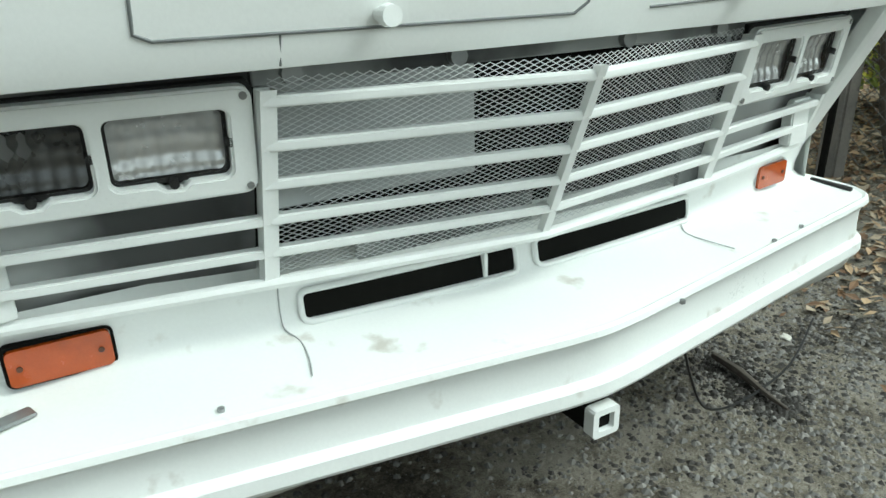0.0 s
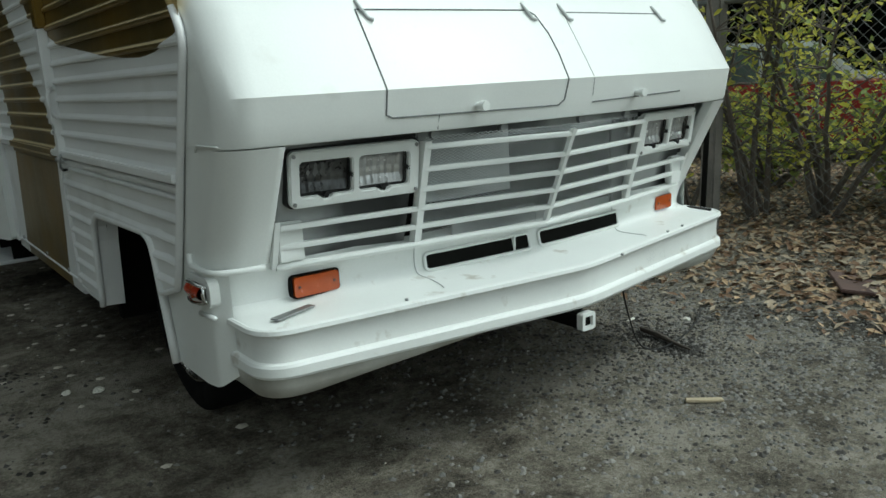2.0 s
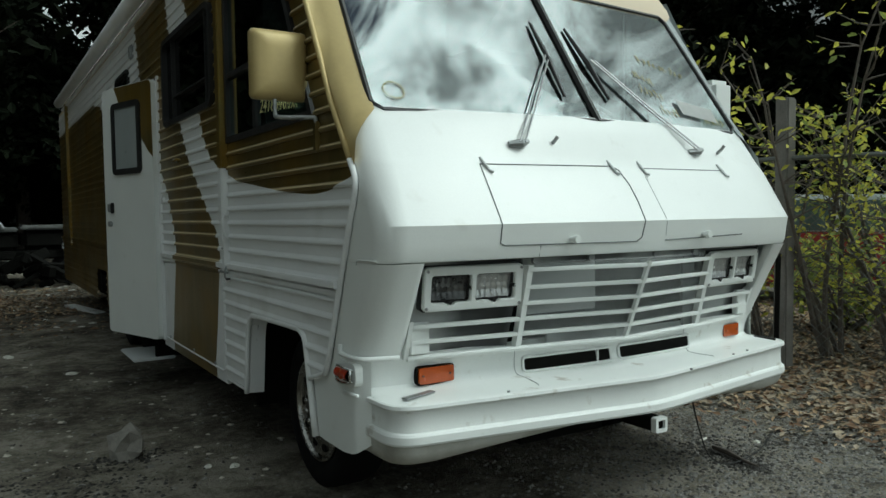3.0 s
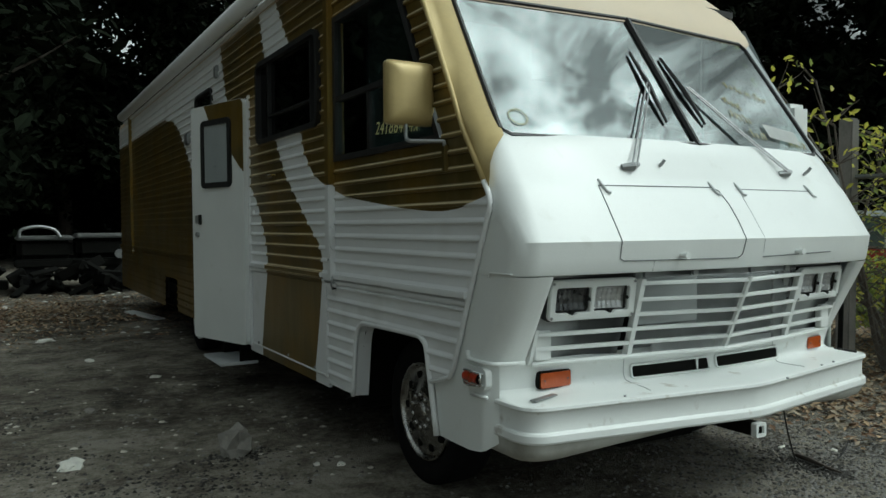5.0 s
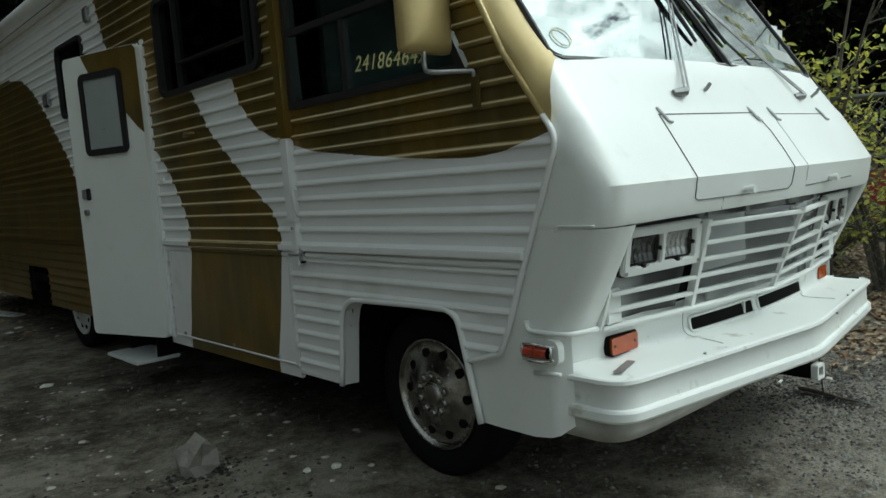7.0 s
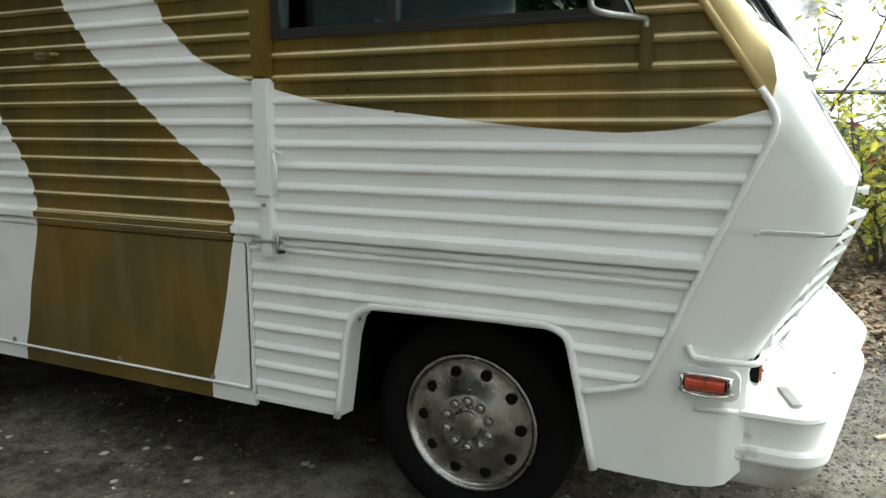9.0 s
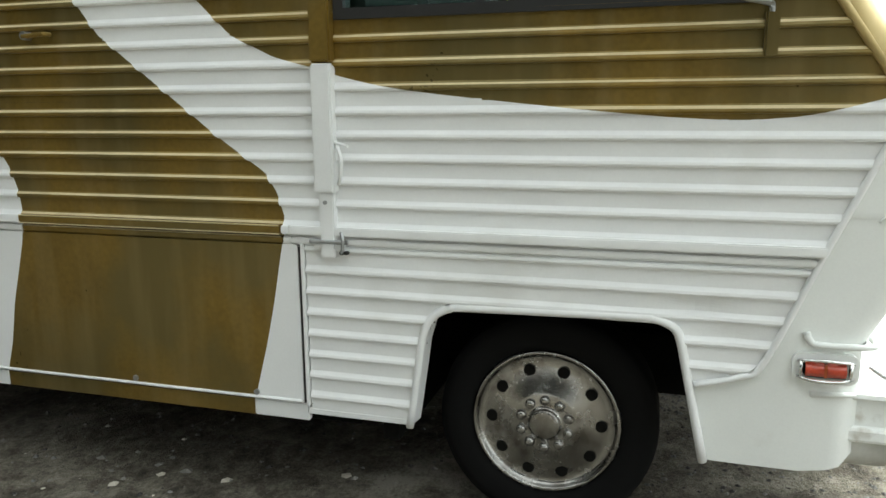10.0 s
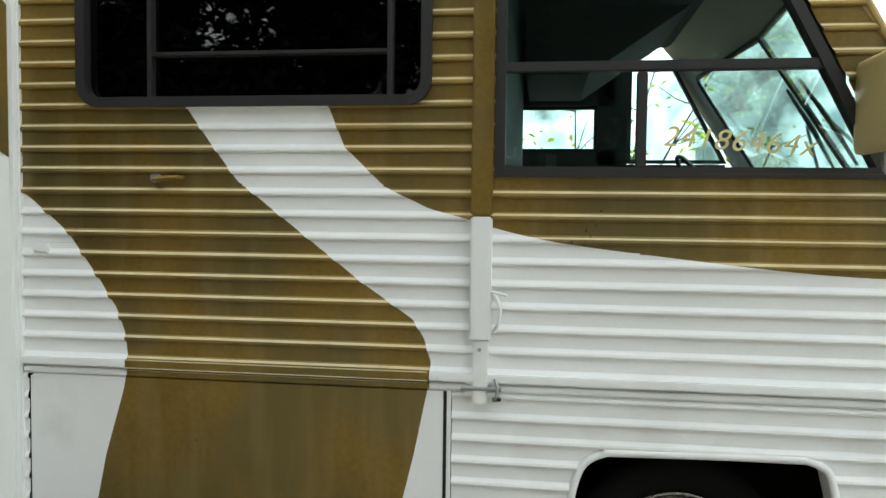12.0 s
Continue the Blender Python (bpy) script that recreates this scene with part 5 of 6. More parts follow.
# ---- ground ----
def dirt_material():
    """Packed dirt with tracks of dust, damp patches, grit and grain."""
    m = bpy.data.materials.new("dark_packed_dirt")
    m.use_nodes = True
    t = m.node_tree
    b = t.nodes["Principled BSDF"]
    b.inputs["Roughness"].default_value = 0.95
    b.inputs["Specular IOR Level"].default_value = 0.2
    tc = t.nodes.new("ShaderNodeTexCoord")
    total, relief = None, None
    for size, weight, high in ((0.55, 0.50, 0.0), (2.6, 0.46, 0.25), (13.0, 0.32, 0.5), (60.0, 0.26, 0.5), (190.0, 0.26, 0.3)):
        n = t.nodes.new("ShaderNodeTexNoise")
        n.inputs["Scale"].default_value = size
        n.inputs["Detail"].default_value = 4.0
        n.inputs["Roughness"].default_value = 0.62
        n.inputs["Distortion"].default_value = 0.4
        t.links.new(tc.outputs["Object"], n.inputs["Vector"])
        for which, amount in (("total", weight), ("relief", high)):
            add = t.nodes.new("ShaderNodeMath")
            add.operation = "MULTIPLY_ADD"
            add.inputs[1].default_value = amount
            add.inputs[2].default_value = 0.0
            t.links.new(n.outputs[0], add.inputs[0])
            before = total if which == "total" else relief
            if before:
                t.links.new(before, add.inputs[2])
            if which == "total":
                total = add.outputs[0]
            else:
                relief = add.outputs[0]
    ramp = t.nodes.new("ShaderNodeValToRGB")
    ramp.color_ramp.elements.remove(ramp.color_ramp.elements[1])
    for k, (at, c) in enumerate(((0.73, (0.022, 0.019, 0.015)), (0.83, (0.075, 0.066, 0.052)), (0.90, (0.140, 0.125, 0.098)), (0.98, (0.235, 0.215, 0.175)), (1.0, (0.27, 0.25, 0.21)))):
        e = ramp.color_ramp.elements[0] if k == 0 else ramp.color_ramp.elements.new(at)
        e.position, e.color = at, (*c, 1)
    t.links.new(total, ramp.inputs[0])
    t.links.new(ramp.outputs[0], b.inputs["Base Color"])
    bp = t.nodes.new("ShaderNodeBump")
    bp.inputs["Strength"].default_value = 0.8
    bp.inputs["Distance"].default_value = 0.03
    t.links.new(relief, bp.inputs["Height"])
    t.links.new(bp.outputs[0], b.inputs["Normal"])
    return m


DIRT = dirt_material()


def ground_height(x, y):
    h = 0.022 * noise.noise((x * 0.7, y * 0.7, 0)) + 0.010 * noise.noise((x * 2.6, y * 2.6, 3)) + 0.004 * noise.noise((x * 8, y * 8, 7))
    rise = max(min((x - 1.9) / 3.0, 1), 0) * 0.18 + max(min((y - 7) / 10, 1), 0) * 0.25
    return h + rise if abs(x) < 60 and abs(y) < 60 else 0.15


def axis_steps(lo, hi, far):
    fine = [lo + (hi - lo) * k / 150 for k in range(151)]
    grow, d, p = [], 0.12, hi
    while p < far:
        d *= 1.28
        p += d
        grow.append(p)
    back, d, p = [], 0.12, lo
    while p > -far:
        d *= 1.28
        p -= d
        back.append(p)
    return back[::-1] + fine + grow


gx, gy = axis_steps(-4.5, 4.0, 400), axis_steps(-3.5, 7.0, 400)
bm = bmesh.new()
add_grid(bm, [[(x, y, ground_height(x, y)) for x in gx] for y in gy])
ground = part("ground", bm, DIRT, None, smooth=True)
tagged(ground, "dark packed dirt yard with gravel and litter", "ground", kind="structure")


def scatter(name, label, category, count, spot, size, mats, flat=0.6, seed=1):
    """Many small loose lumps lying on the ground, as one mesh."""
    rng = random.Random(seed)
    bm = bmesh.new()
    for k in range(count):
        x, y = spot(rng)
        s = size(rng)
        z = ground_height(x, y)
        a = rng.uniform(0, math.tau)
        ring = []
        for j in range(5):
            r = s * rng.uniform(0.7, 1.2)
            t = a + j * math.tau / 5
            ring.append(bm.verts.new((x + r * math.cos(t), y + r * math.sin(t), z - 0.002 + s * 0.1)))
        top = bm.verts.new((x + s * rng.uniform(-0.3, 0.3), y + s * rng.uniform(-0.3, 0.3), z + s * flat * rng.uniform(0.7, 1.2)))
        for j in range(5):
            f = bm.faces.new((ring[j], ring[(j + 1) % 5], top))
            f.material_index = k % len(mats)
    ob = part(name, bm, mats)
    return tagged(ob, label, category, kind="stuff")


PEBBLE = [material("grey_gravel", (0.16, 0.155, 0.145), 0.9, vary=0.3, scale=20), material("pale_gravel", (0.22, 0.21, 0.19), 0.9, vary=0.25, scale=20), material("dark_gravel", (0.06, 0.055, 0.05), 0.9, vary=0.3, scale=20)]
scatter("gravel", "fine grey gravel scattered over the dirt", "gravel", 9000, lambda r: (r.uniform(-4.5, 3.6), r.uniform(-3.0, 6.5)), lambda r: 0.004 + 0.014 * r.random() ** 3, PEBBLE, seed=4)
scatter("gravel", "loose grey gravel in front of the motorhome", "gravel", 30000, lambda r: (r.gauss(1.2, 0.8), r.gauss(-1.1, 0.8)), lambda r: 0.003 + 0.013 * r.random() ** 3, PEBBLE, seed=14)
CLODS = [material("dark_soil_clod", (0.022, 0.020, 0.016), 0.95, vary=0.3, scale=20), PEBBLE[2]]
# last four patches stand for the dark of a gouge
PATCHES = [(-1.95, 0.45, 0.22), (-2.35, 0.75, 0.25), (-1.75, 0.95, 0.14), (-2.9, 1.4, 0.3), (1.05, -0.75, 0.16), (1.55, -0.95, 0.2), (-2.1, -0.15, 0.2), (2.0, -1.7, 0.25), (-3.0, 2.6, 0.3), (1.0, -0.82, 0.05), (0.99, -0.92, 0.06), (0.98, -1.02, 0.06), (0.97, -1.12, 0.05)]


def clod_spot(r):
    x, y, s = PATCHES[r.randrange(len(PATCHES))]
    return r.gauss(x, s), r.gauss(y, s * 0.6)


scatter("soil_clods", "dark crumbly soil lying in patches on the dirt", "soil", 4200, clod_spot, lambda r: 0.004 + 0.014 * r.random() ** 2, CLODS, seed=24)
CHIP = [material("pale_wood_chip", (0.55, 0.51, 0.43), 0.85, vary=0.25, scale=20), PEBBLE[1]]
scatter("pale_chips", "pale chips and scraps strewn on the dirt", "chips", 620, lambda r: (r.gauss(-2.2, 0.8), r.gauss(1.5, 1.7)), lambda r: 0.005 + 0.026 * r.random() ** 3, CHIP, flat=0.35, seed=25)

LEAVES_DRY = [material("dry_leaf_tan", (0.38, 0.27, 0.16), 0.8, vary=0.3, scale=12), material("dry_leaf_brown", (0.17, 0.10, 0.055), 0.8, vary=0.3, scale=12), material("dry_leaf_pale", (0.34, 0.28, 0.20), 0.8, vary=0.3, scale=12)]


def leaf_litter(count, spot, seed, label):
    rng = random.Random(seed)
    bm = bmesh.new()
    for k in range(count):
        x, y = spot(rng)
        s = rng.uniform(0.016, 0.048)
        m = Matrix.Translation((x, y, ground_height(x, y) + rng.uniform(0.004, 0.03))) @ Euler((rng.uniform(-0.5, 0.5), rng.uniform(-0.5, 0.5), rng.uniform(0, 6.28))).to_matrix().to_4x4()
        v = [bm.verts.new(m @ Vector(p)) for p in ((-s, 0, 0), (-0.2 * s, -0.45 * s, 0.14 * s), (s, 0, 0.05 * s), (-0.2 * s, 0.45 * s, 0.14 * s))]
        for tri in ((v[0], v[1], v[2]), (v[0], v[2], v[3])):
            f = bm.faces.new(tri)
            f.material_index = k % 3
    return tagged(part("leaf_litter", bm, LEAVES_DRY), label, "leaves", kind="stuff")


leaf_litter(23000, lambda r: (1.95 + 4.2 * r.random() ** 1.1 + 0.25 * r.gauss(0, 1), -2.6 + 7.0 * r.random() ** 1.2 + 0.35 * r.gauss(0, 1)), 8, "carpet of dry brown fallen leaves by the fence")
leaf_litter(6000, lambda r: (r.gauss(-3.0, 1.3), r.gauss(9.3, 1.2)), 18, "dry brown leaves strewn before the dark wood")

# ---- foliage ----
LEAF = [material("yellow_green_leaf", (0.56, 0.54, 0.09), 0.6, vary=0.3, scale=9, through_light=0.5), material("green_leaf", (0.25, 0.31, 0.08), 0.6, vary=0.3, scale=9, through_light=0.45)]
# foliage held near black: the wood's shade is put into its colour
DARK_LEAF = [material("deep_shaded_foliage", (0.007, 0.010, 0.005), 0.9, spec=0.08, vary=0.4, scale=4), material("shade_green_foliage", (0.006, 0.009, 0.0045), 0.9, spec=0.08, vary=0.4, scale=4)]
BARK = material("grey_bark", (0.10, 0.085, 0.07), 0.9, vary=0.35, scale=9, fine=50, bump=0.01)


# ---- plants ----
def add_leaf(bm, p, size, rng, index):
    m = Matrix.Translation(p) @ Euler((rng.uniform(-1.0, 1.0), rng.uniform(-1.0, 1.0), rng.uniform(0, 6.28))).to_matrix().to_4x4()
    s = size
    v = [bm.verts.new(m @ Vector(q)) for q in ((-s, 0, 0), (-0.25 * s, -0.5 * s, 0.12 * s), (0.55 * s, -0.3 * s, 0.05 * s), (s, 0, -0.08 * s), (0.55 * s, 0.3 * s, 0.05 * s), (-0.25 * s, 0.5 * s, 0.12 * s))]
    for q in ((v[0], v[1], v[2], v[3]), (v[0], v[3], v[4], v[5])):
        f = bm.faces.new(q)
        f.material_index = index


def branch_walk(start, direction, length, steps, rng, wander=0.25):
    p, d, out = Vector(start), Vector(direction).normalized(), [Vector(start)]
    for k in range(steps):
        d = (d + Vector((rng.uniform(-1, 1), rng.uniform(-1, 1), rng.uniform(-0.5, 0.9))) * wander).normalized()
        p = p + d * length / steps
        out.append(p.copy())
    return out


def shrub(place, height, spread, leaves, seed, label, size=0.05, stems=7, share=0.6):
    """A many-stemmed shrub with single leaves along its twigs."""
    rng = random.Random(seed)
    x0, y0 = place
    base = Vector((x0, y0, ground_height(x0, y0) - 0.03))
    root = empty("shrub", label, "shrub", "shrubs along the fence")
    root.location = base
    wood, leaf, tips = bmesh.new(), bmesh.new(), []
    for k in range(stems):
        a = rng.uniform(0, math.tau)
        line = branch_walk((rng.uniform(-0.12, 0.12), rng.uniform(-0.12, 0.12), 0), (math.cos(a) * spread * 0.5, math.sin(a) * spread * 0.5, height * 0.7), height * rng.uniform(0.7, 1.1), 7, rng, 0.16)
        add_tube(wood, line, [0.022 * (1 - j / 8) + 0.004 for j in range(8)], 5)
        for j in range(2, 8):
            for q in range(3):
                b = rng.uniform(0, math.tau)
                twig = branch_walk(line[j], (math.cos(b), math.sin(b), rng.uniform(0.0, 0.7)), rng.uniform(0.25, 0.7) * spread * 0.6, 4, rng, 0.3)
                add_tube(wood, twig, [0.007, 0.006, 0.005, 0.004, 0.002], 4)
                tips += twig[1:]
    for k in range(leaves):
        t = tips[rng.randrange(len(tips))]
        p = t + Vector((rng.gauss(0, 0.07), rng.gauss(0, 0.07), rng.gauss(0, 0.06)))
        add_leaf(leaf, p, size * rng.uniform(0.6, 1.2), rng, 0 if rng.random() < share else 1)
    part("stem", wood, BARK, root)
    part("foliage", leaf, LEAF, root)
    return root


shrub((3.9, -0.45), 2.4, 1.25, 1350, 11, "bushy shrub with yellow-green leaves beside the fence", 0.036, 9, 0.65)
shrub((3.65, 0.0), 3.1, 1.1, 420, 19, "tall thin shrub with sparse yellow-green sprigs", 0.040, 6, 0.8)
shrub((4.5, -1.75), 1.5, 1.4, 1400, 12, "leafy yellow-green shrub in leaf litter by the fence", 0.05, 8)
shrub((3.5, 0.65), 2.0, 1.0, 600, 13, "yellow-green shrub behind the fence post", 0.045, 7)
shrub((5.6, -2.6), 1.7, 1.7, 1900, 14, "dense green shrub by the fence", 0.055, 8, 0.45)
shrub((4.6, 0.5), 0.9, 1.3, 1300, 15, "low tangled green shrub behind the fence", 0.045, 9, 0.25)
shrub((6.0, -0.9), 1.9, 1.7, 1500, 16, "green shrub beyond the fence", 0.055, 8, 0.5)
shrub((5.4, -4.0), 3.4, 1.9, 1700, 17, "tall leafy green shrub beyond the fence", 0.06, 8, 0.55)
shrub((4.3, -0.95), 0.9, 1.2, 1300, 18, "low dark green shrub at the fence", 0.045, 9, 0.2)


def tree_mesh(seed, height, radius, clumps):
    """Trunk with limbs, and a crown of many leaf clumps."""
    rng = random.Random(seed)
    wood, leaf = bmesh.new(), bmesh.new()
    trunk = branch_walk((0, 0, -0.2), (0.03, 0.02, 1), height * 0.85, 8, rng, 0.05)
    add_tube(wood, trunk, [0.24 * (1 - j / 9.5) for j in range(9)], 8)
    spots = []
    for j in range(2, 9):
        for q in range(5):
            a = rng.uniform(0, math.tau)
            reach = radius * (1.15 - 0.09 * j) * rng.uniform(0.6, 1.15)
            limb = branch_walk(trunk[j], (math.cos(a), math.sin(a), rng.uniform(0.0, 0.5)), reach, 5, rng, 0.2)
            add_tube(wood, limb, [0.07 * (1 - i / 5.5) for i in range(6)], 5)
            spots += limb[1:]
    for k in range(clumps):
        c = spots[rng.randrange(len(spots))] + Vector((rng.gauss(0, 0.5), rng.gauss(0, 0.5), rng.gauss(0, 0.42)))
        for q in range(5):
            add_leaf(leaf, c + Vector((rng.gauss(0, 0.16), rng.gauss(0, 0.16), rng.gauss(0, 0.12))), rng.uniform(0.10, 0.24), rng, 0 if rng.random() < 0.5 else 1)
    return wood, leaf


def tree(place, seed, height, radius, clumps):
    root = empty("tree", "tall dark woodland tree with a dense crown", "tree", "trees round the yard")
    wood, leaf = tree_mesh(seed, height, radius, clumps)
    part("trunk", wood, BARK, root)
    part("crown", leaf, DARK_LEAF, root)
    root.location = (*place, ground_height(*place))
    return root


first = tree((-3.5, 19.0), 31, 11.0, 3.6, 2600)
second = tree((1.5, 21.0), 32, 12.5, 3.8, 2600)
third = tree((6.5, 20.0), 33, 10.5, 3.8, 2600)
rng = random.Random(77)
# last six: unseen, added behind the camera to darken the side wall's light
SPOTS = [(-8, 18), (-12.5, 15), (-6, 24), (-1, 26), (4, 25), (9.5, 24), (12, 19), (16, 17), (15.5, 12.5), (20, 12), (20.5, 8.0), (25, 6.5), (-17, 14), (8.5, 16), (24, 11), (28, 9), (-5.6, 14.2), (-8.2, 11.0), (-17.0, -6.0), (-17.5, 0.0), (-17.0, 6.0), (-21.0, -3.0), (-21.0, 3.0), (-16.0, 11.0)]
for k, (x, y) in enumerate(SPOTS):
    size = rng.uniform(0.85, 1.2)
    ob = copy_thing((first, second, third)[k % 3], pose(x, y, ground_height(x, y), 0, 0, rng.uniform(0, 360)))
    ob.scale = (size, size, size * rng.uniform(0.9, 1.1))

# understorey that closes the wood behind the trees
rng = random.Random(5)
bm = bmesh.new()
for k in range(9000):
    a = radians(rng.uniform(8, 160))
    r = rng.uniform(24, 34)
    x, y = r * math.cos(a), 2 + r * math.sin(a)
    top = 7.5 + 2.5 * noise.noise((math.cos(a) * 4, math.sin(a) * 4, 2))
    add_leaf(bm, Vector((x, y, 0.2 + top * rng.random())), rng.uniform(0.4, 0.9), rng, k % 2)
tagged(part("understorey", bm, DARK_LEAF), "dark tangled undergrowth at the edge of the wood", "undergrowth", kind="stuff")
bm = bmesh.new()
arc = [radians(a) for a in range(6, 164, 4)]
add_grid(bm, [[(36 * math.cos(a), 2 + 36 * math.sin(a), z if z < 1 else 9.5 + 3 * noise.noise((math.cos(a) * 5, math.sin(a) * 5, 1))) for a in arc] for z in (-0.5, 9.0)])
# backdrop sheet coloured as the wood's deep shade
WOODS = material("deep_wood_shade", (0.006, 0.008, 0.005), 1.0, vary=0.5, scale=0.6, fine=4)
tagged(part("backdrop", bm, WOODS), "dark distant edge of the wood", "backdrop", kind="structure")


# ---- fence ----
WIRE = material("galvanised_wire", (0.13, 0.135, 0.13), 0.6, metal=0.5, vary=0.2, scale=20)
POSTWOOD = material("weathered_grey_post", (0.17, 0.16, 0.145), 0.9, vary=0.3, scale=5, fine=60, bump=0.006)
fence = empty("chain_link_fence", "old chain-link fence with weathered grey posts", "fence")
corner = Vector((3.05, 0.12, 0))


def fence_run(a, b, top=1.75, gap=0.085):
    d = (b - a)
    n, length = d.normalized(), d.length
    bm = bmesh.new()
    h = top - 0.15
    k = -int(h / gap)
    while k * gap < length:
        for s in (1, -1):
            u0, u1 = (k * gap, k * gap + h) if s > 0 else (k * gap + h, k * gap)
            lo, hi = max(min(u0, u1), 0), min(max(u0, u1), length)
            if hi - lo > 0.05:
                za = 0.15 + (lo - u0) * s
                zb = 0.15 + (hi - u0) * s
                pa, pb = a + n * lo + Vector((0, 0, za)), a + n * hi + Vector((0, 0, zb))
                add_tube(bm, [pa, pb], 0.0024, 3)
        k += 1
    tagged(part("fence_wire", bm, WIRE, fence), kind="stuff")
    part("top_rail", tube([a + Vector((0, 0, top)), b + Vector((0, 0, top))], 0.02, 7), WIRE, fence)
    count = int(length / 2.4)
    for j in range(1, count + 1):
        p = a + n * (length * j / count)
        part("fence_post", tube([p + Vector((0, 0, 0)), p + Vector((0, 0, top + 0.06))], 0.028, 8), WIRE, fence)


fence_run(corner, Vector((6.2, -5.0, 0)))
fence_run(corner, Vector((3.0, 9.0, 0)))
part("corner_post", box((3.0, 0.05, -0.1), (3.115, 0.165, 2.26), 0.012, m=Matrix.Rotation(radians(0.6), 4, "Y")), POSTWOOD, fence, "weathered grey square corner post")
part("brace_pipe", tube([(2.83, 0.02, 0.05), (2.86, 0.02, 1.0)], 0.02, 7), DARK, fence)


# ---- parked cars beyond the fence ----
def car(place, heading, paint, label, roof=None):
    """A sedan: body with wheel openings, glass house, wheels, lamps."""
    root = empty("car", label, "car", "cars beyond the fence")
    side = [(-2.2, 0.35), (-2.25, 0.55), (-2.2, 0.80), (-1.3, 0.92), (-0.95, 0.95), (1.0, 0.97), (1.25, 0.95), (2.1, 0.88), (2.22, 0.70), (2.22, 0.40), (1.75, 0.30), (-1.7, 0.30)]
    bm = prism(side, "y", -0.85, 0.85)
    bmesh.ops.bevel(bm, geom=bm.edges[:], offset=0.05, segments=2, affect="EDGES", clamp_overlap=True)
    part("body", bm, paint, root, smooth=False)
    house = [(-0.98, 0.93), (-0.45, 1.40), (0.65, 1.42), (1.25, 0.93)]
    bm = prism(house, "y", -0.70, 0.70)
    bmesh.ops.bevel(bm, geom=bm.edges[:], offset=0.04, segments=2, affect="EDGES", clamp_overlap=True)
    part("roof", bm, roof or paint, root)
    for s in (-1, 1):
        part("side_window", prism([(-0.75, 0.98), (-0.40, 1.33), (0.08, 1.35), (0.08, 0.98)], "y", s * 0.69, s * 0.712), DARK_GLASS_OPAQUE, root)
        part("side_window", prism([(0.14, 0.98), (0.14, 1.35), (0.58, 1.35), (1.0, 0.98)], "y", s * 0.69, s * 0.712), DARK_GLASS_OPAQUE, root)
        for x in (-1.4, 1.4):
            bm = bmesh.new()
            prof = [(0.30, -0.1), (0.32, -0.08), (0.32, 0.08), (0.29, 0.1), (0.19, 0.1), (0.17, 0.07), (0.0, 0.06)]
            add_grid(bm, [[(x + r * math.cos(k * math.tau / 20), s * (0.78 + o), 0.32 + r * math.sin(k * math.tau / 20)) for k in range(20)] for r, o in prof], closed=True)
            part("wheel", bm, TYRE, root)
        part("headlight", box((-2.26, s * 0.45 - 0.16, 0.62), (-2.18, s * 0.45 + 0.16, 0.74), 0.02), REFLECTOR, root)
    part("windscreen", prism([(-0.93, 0.97), (-0.47, 1.37), (-0.46, 1.39), (-0.99, 0.955)], "y", -0.62, 0.62), DARK_GLASS_OPAQUE, root)
    root.matrix_world = pose(*place, 0, 0, heading)
    return root


DARK_GLASS_OPAQUE = material("car_window_tint", (0.10, 0.14, 0.13), 0.08, vary=0.2, scale=5)
RED_PAINT = material("red_car_paint", (0.30, 0.02, 0.025), 0.35, vary=0.15, scale=4, coat=0.5)
PALE_PAINT = material("pale_car_paint", (0.62, 0.66, 0.66), 0.35, vary=0.08, scale=4, coat=0.5)
car((6.9, 1.75, 0.10), 120, RED_PAINT, "red sedan with a pale roof parked behind the fence", PALE_PAINT)
car((11.6, 4.6, 0.18), 118, PALE_PAINT, "white sedan parked beyond the fence")
car((9.6, -1.2, 0.12), 95, RED_PAINT, "dull red sedan parked beyond the fence")


# ---- loose things on the ground ----
def rock(place, size, flat, seed, mat_, label, name="rock"):
    rng = random.Random(seed)
    bm = bmesh.new()
    bmesh.ops.create_icosphere(bm, subdivisions=2 if size > 0.1 else 3, radius=1.0)
    for v in bm.verts:
        d = 1 + (0.55 if size > 0.1 else 0.4) * noise.noise(v.co * 1.6 + Vector((seed, 0, 0))) + 0.2 * noise.noise(v.co * 4 + Vector((0, seed, 0)))
        v.co = Vector((v.co.x * size * d, v.co.y * size * d * 0.8, max(v.co.z, -0.55) * size * d * flat))
    ob = part(name, bm, mat_)
    ob.location = (*place, ground_height(*place) + (0.55 if size > 0.1 else 0.45) * size * flat)
    ob.rotation_euler = (rng.uniform(-0.15, 0.15), rng.uniform(-0.15, 0.15), rng.uniform(0, 6))
    return tagged(ob, label, "rock", "stones on the dirt")


STONE = material("grey_field_stone", (0.23, 0.215, 0.19), 0.9, vary=0.35, scale=9, fine=60, bump=0.006)
PALE_STONE = material("pale_stone", (0.70, 0.69, 0.62), 0.85, vary=0.2, scale=14, fine=80, bump=0.003)
rock((-1.74, 1.04), 0.125, 0.82, 5, STONE, "rough grey rock lying on the dirt")
rock((-2.62, 1.27), 0.085, 0.35, 5, PALE_STONE, "flat pale stone lying on the dirt")
rock((-2.52, 6.6), 0.10, 0.3, 6, PALE_STONE, "flat pale stone lying on the dirt")
rock((-1.76, 3.68), 0.05, 0.3, 7, PALE_STONE, "small pale stone lying on the dirt")
rock((-1.3, 0.45), 0.028, 0.5, 8, PALE_STONE, "small pale stone lying on the dirt")
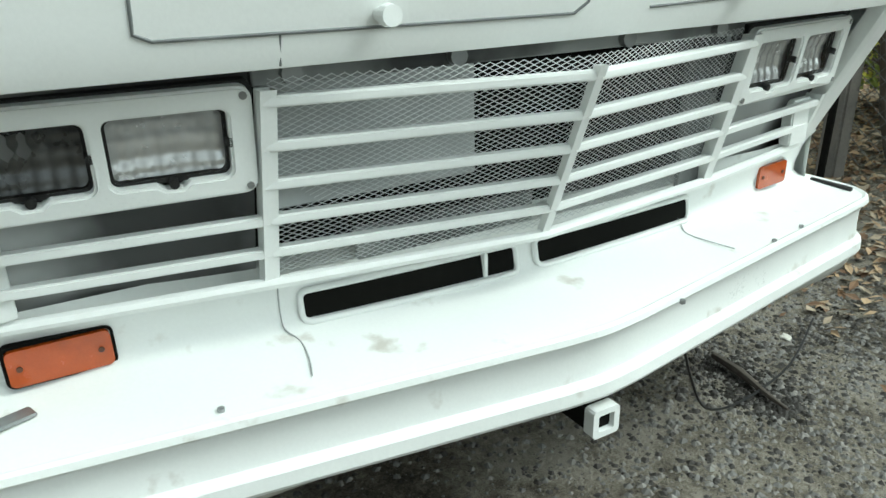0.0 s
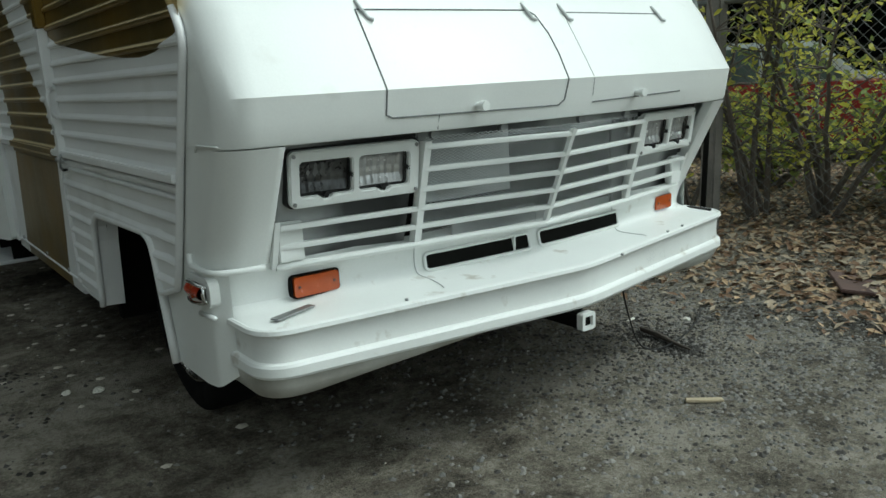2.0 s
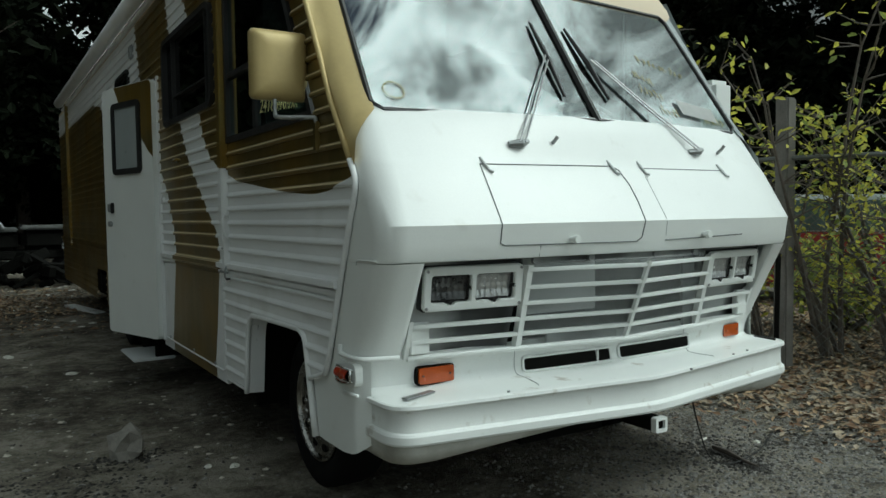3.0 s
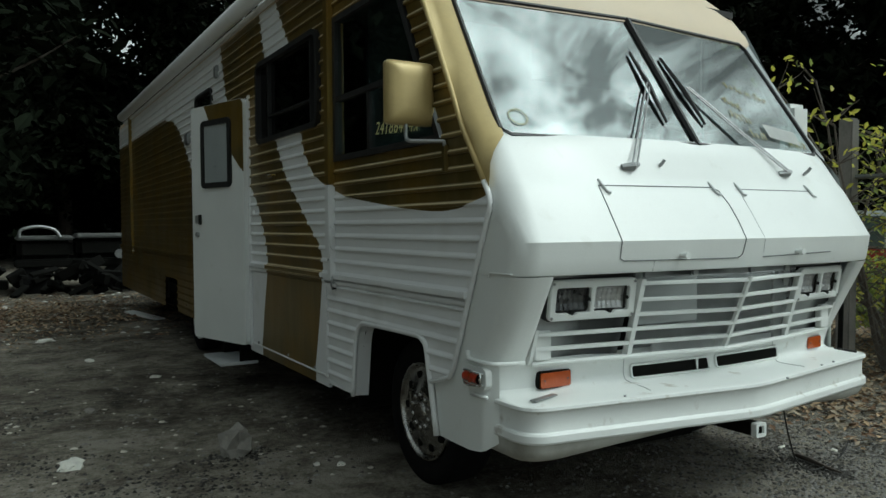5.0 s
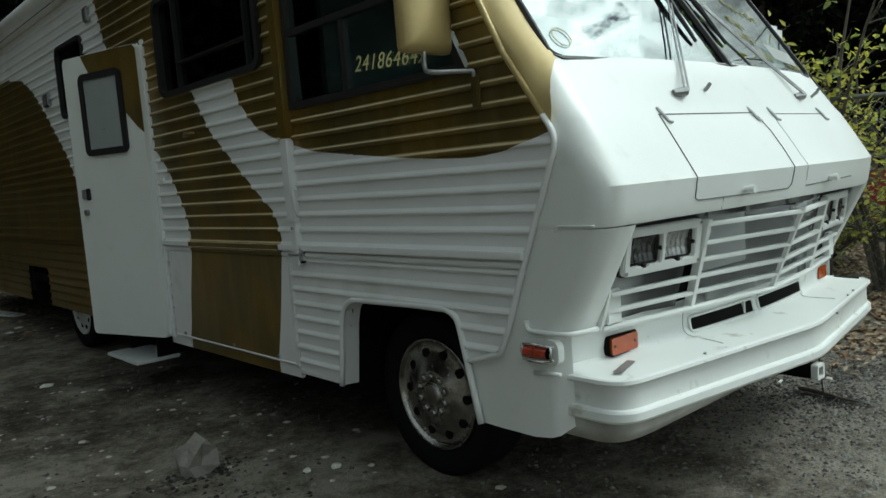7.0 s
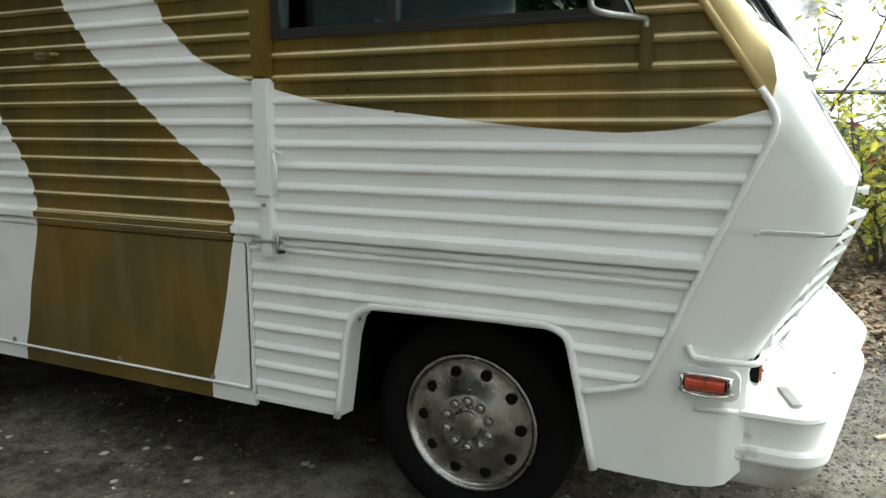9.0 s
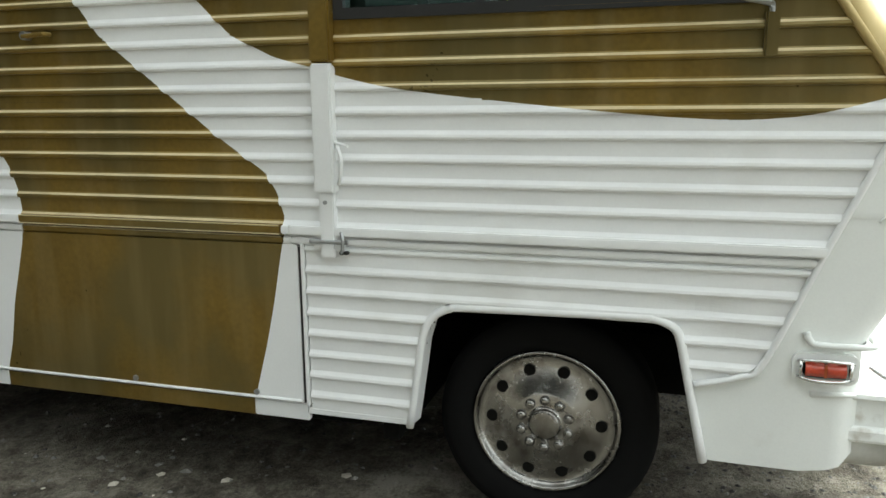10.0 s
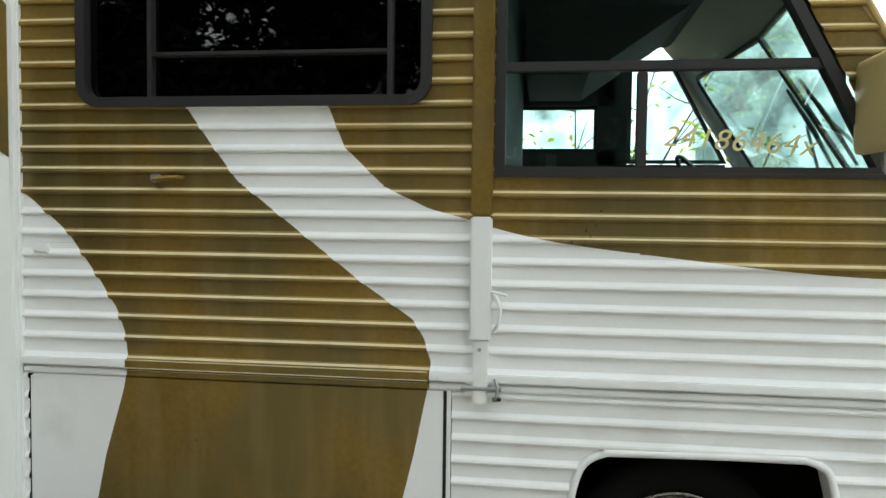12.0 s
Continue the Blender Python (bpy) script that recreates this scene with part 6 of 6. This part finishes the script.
rock((-1.42, 0.52), 0.022, 0.5, 9, PALE_STONE, "small pale stone lying on the dirt")
for k, (x, y) in enumerate(((1.35, -0.85), (1.9, -1.3), (2.4, -1.9), (2.0, 0.2), (-2.1, 0.1), (-2.4, 2.6), (-3.0, 3.1), (-1.6, 5.9), (-2.2, 4.8))):
    rock((x, y), 0.02 + 0.012 * (k % 3), 0.5, 20 + k, STONE if k % 2 else PALE_STONE, "small stone lying on the dirt")

TIMBER = material("pale_split_wood", (0.45, 0.38, 0.26), 0.8, vary=0.25, scale=14, fine=90, bump=0.003)
RUST = material("rusty_brown_metal", (0.085, 0.05, 0.042), 0.75, vary=0.35, scale=8, fine=50, bump=0.003)


def lying(name, size, place, turn, mat_, label, category, tilt=0.0):
    ob = part(name, box((-size[0] / 2, -size[1] / 2, 0), (size[0] / 2, size[1] / 2, size[2]), min(size) * 0.25), mat_)
    ob.matrix_world = pose(place[0], place[1], ground_height(*place) + 0.002, tilt, 0, turn)
    return tagged(ob, label, category)


lying("wood_splinter", (0.15, 0.03, 0.012), (0.53, -1.48), -42, TIMBER, "pale splinter of wood lying on the dirt", "wood")
lying("wood_splinter", (0.07, 0.018, 0.008), (1.12, -0.66), 10, PALE_STONE, "small white scrap lying on the dirt", "scrap")
lying("rusty_plate", (0.42, 0.26, 0.02), (2.45, -1.25), 35, RUST, "rusty brown metal plate lying in the leaves", "plate", 6)
lying("white_panel", (0.16, 0.95, 0.035), (-1.12, 8.4), 19, WHITE, "narrow white panel lying behind the motorhome's wheel", "panel", 3)
twig_rng = random.Random(3)
# dark tube stands for a shaded gouge in the dirt
branch = part("fallen_branch", tube(branch_walk((1.0, -0.82, 0.03), (-0.06, -1.0, 0), 0.34, 6, twig_rng, 0.10), [0.012, 0.014, 0.016, 0.012, 0.010, 0.008, 0.004], 7), BARK)
tagged(branch, "dark stick-shaped mark for a shaded gouge in the dirt", "branch")
cable = part("cable", tube(smooth_line([(0.42, -1.15, 0.45), (0.50, -1.13, 0.28), (0.62, -1.10, 0.12), (0.85, -1.05, 0.03), (1.15, -1.0, 0.03), (1.5, -0.85, 0.035)], 5), 0.004, 5), BLACK)
tagged(cable, "thin black cable hanging from the bumper to the dirt", "cable")

# junk at the edge of the wood
junk = empty("utility_trailer", "dark derelict trailer with a bent hoop, loaded with scrap", "trailer")
TARP = material("grey_tarpaulin", (0.13, 0.135, 0.13), 0.6, vary=0.3, scale=4, fine=30, bump=0.01)
part("bed", box((-2.75, 12.4, 0.62), (-0.6, 13.8, 0.78), 0.03), DARK, junk)
part("load", box((-2.70, 12.5, 0.78), (-1.75, 13.6, 1.16), 0.08), DARK, junk)
part("load", box((-1.70, 12.5, 0.78), (-0.70, 13.6, 1.20), 0.10), DARK, junk)
part("tarpaulin", box((-2.72, 12.42, 1.14), (-1.74, 13.5, 1.22), 0.03), TARP, junk)
part("tarpaulin", box((-1.70, 12.42, 1.17), (-0.68, 13.5, 1.26), 0.03), TARP, junk)
part("hoop", tube(smooth_line([(-2.66, 12.4, 1.20), (-2.62, 12.4, 1.34), (-2.35, 12.4, 1.40), (-2.08, 12.4, 1.34), (-1.98, 12.4, 1.20)], 5), 0.03, 8), STEEL, junk)
for x in (-2.45, -0.95):
    part("tyre", tube([(x, 12.45, 0.40), (x, 12.7, 0.40)], 0.29, 18), TYRE, junk)
part("reflector", tube([(-0.95, 12.36, 0.86), (-0.95, 12.30, 0.86)], 0.09, 10), STEEL, junk)
scrap_rng = random.Random(40)
bm = bmesh.new()
for k in range(46):
    x, y = scrap_rng.uniform(-3.6, -0.5), scrap_rng.uniform(11.7, 12.6)
    turn = Matrix.Translation((x, y, ground_height(x, y) + scrap_rng.uniform(0.0, 0.5))) @ Euler((scrap_rng.uniform(-0.6, 0.6), scrap_rng.uniform(-0.6, 0.6), scrap_rng.uniform(0, 6))).to_matrix().to_4x4()
    add_box(bm, (-scrap_rng.uniform(0.08, 0.35), -0.06, 0), (scrap_rng.uniform(0.08, 0.35), 0.06, scrap_rng.uniform(0.02, 0.2)), 0.01, turn, 1)
tagged(part("scrap", bm, [DARK]), "dark heap of scrap lying against the trailer", "scrap", kind="stuff")
scatter("rubble", "pale rubble and leaves strewn before the wood", "rubble", 700, lambda r: (r.uniform(-5.5, -0.9), r.uniform(6.5, 12.2)), lambda r: 0.02 + 0.06 * r.random() ** 3, [LEAVES_DRY[0], PALE_STONE, STONE, LEAVES_DRY[1]], flat=0.4, seed=9)

for ob in motorhome.children_recursive:
    if ob.type == "MESH":
        for v in ob.data.vertices:
            if v.co.y < -0.45:
                v.co.y = squared(*v.co)
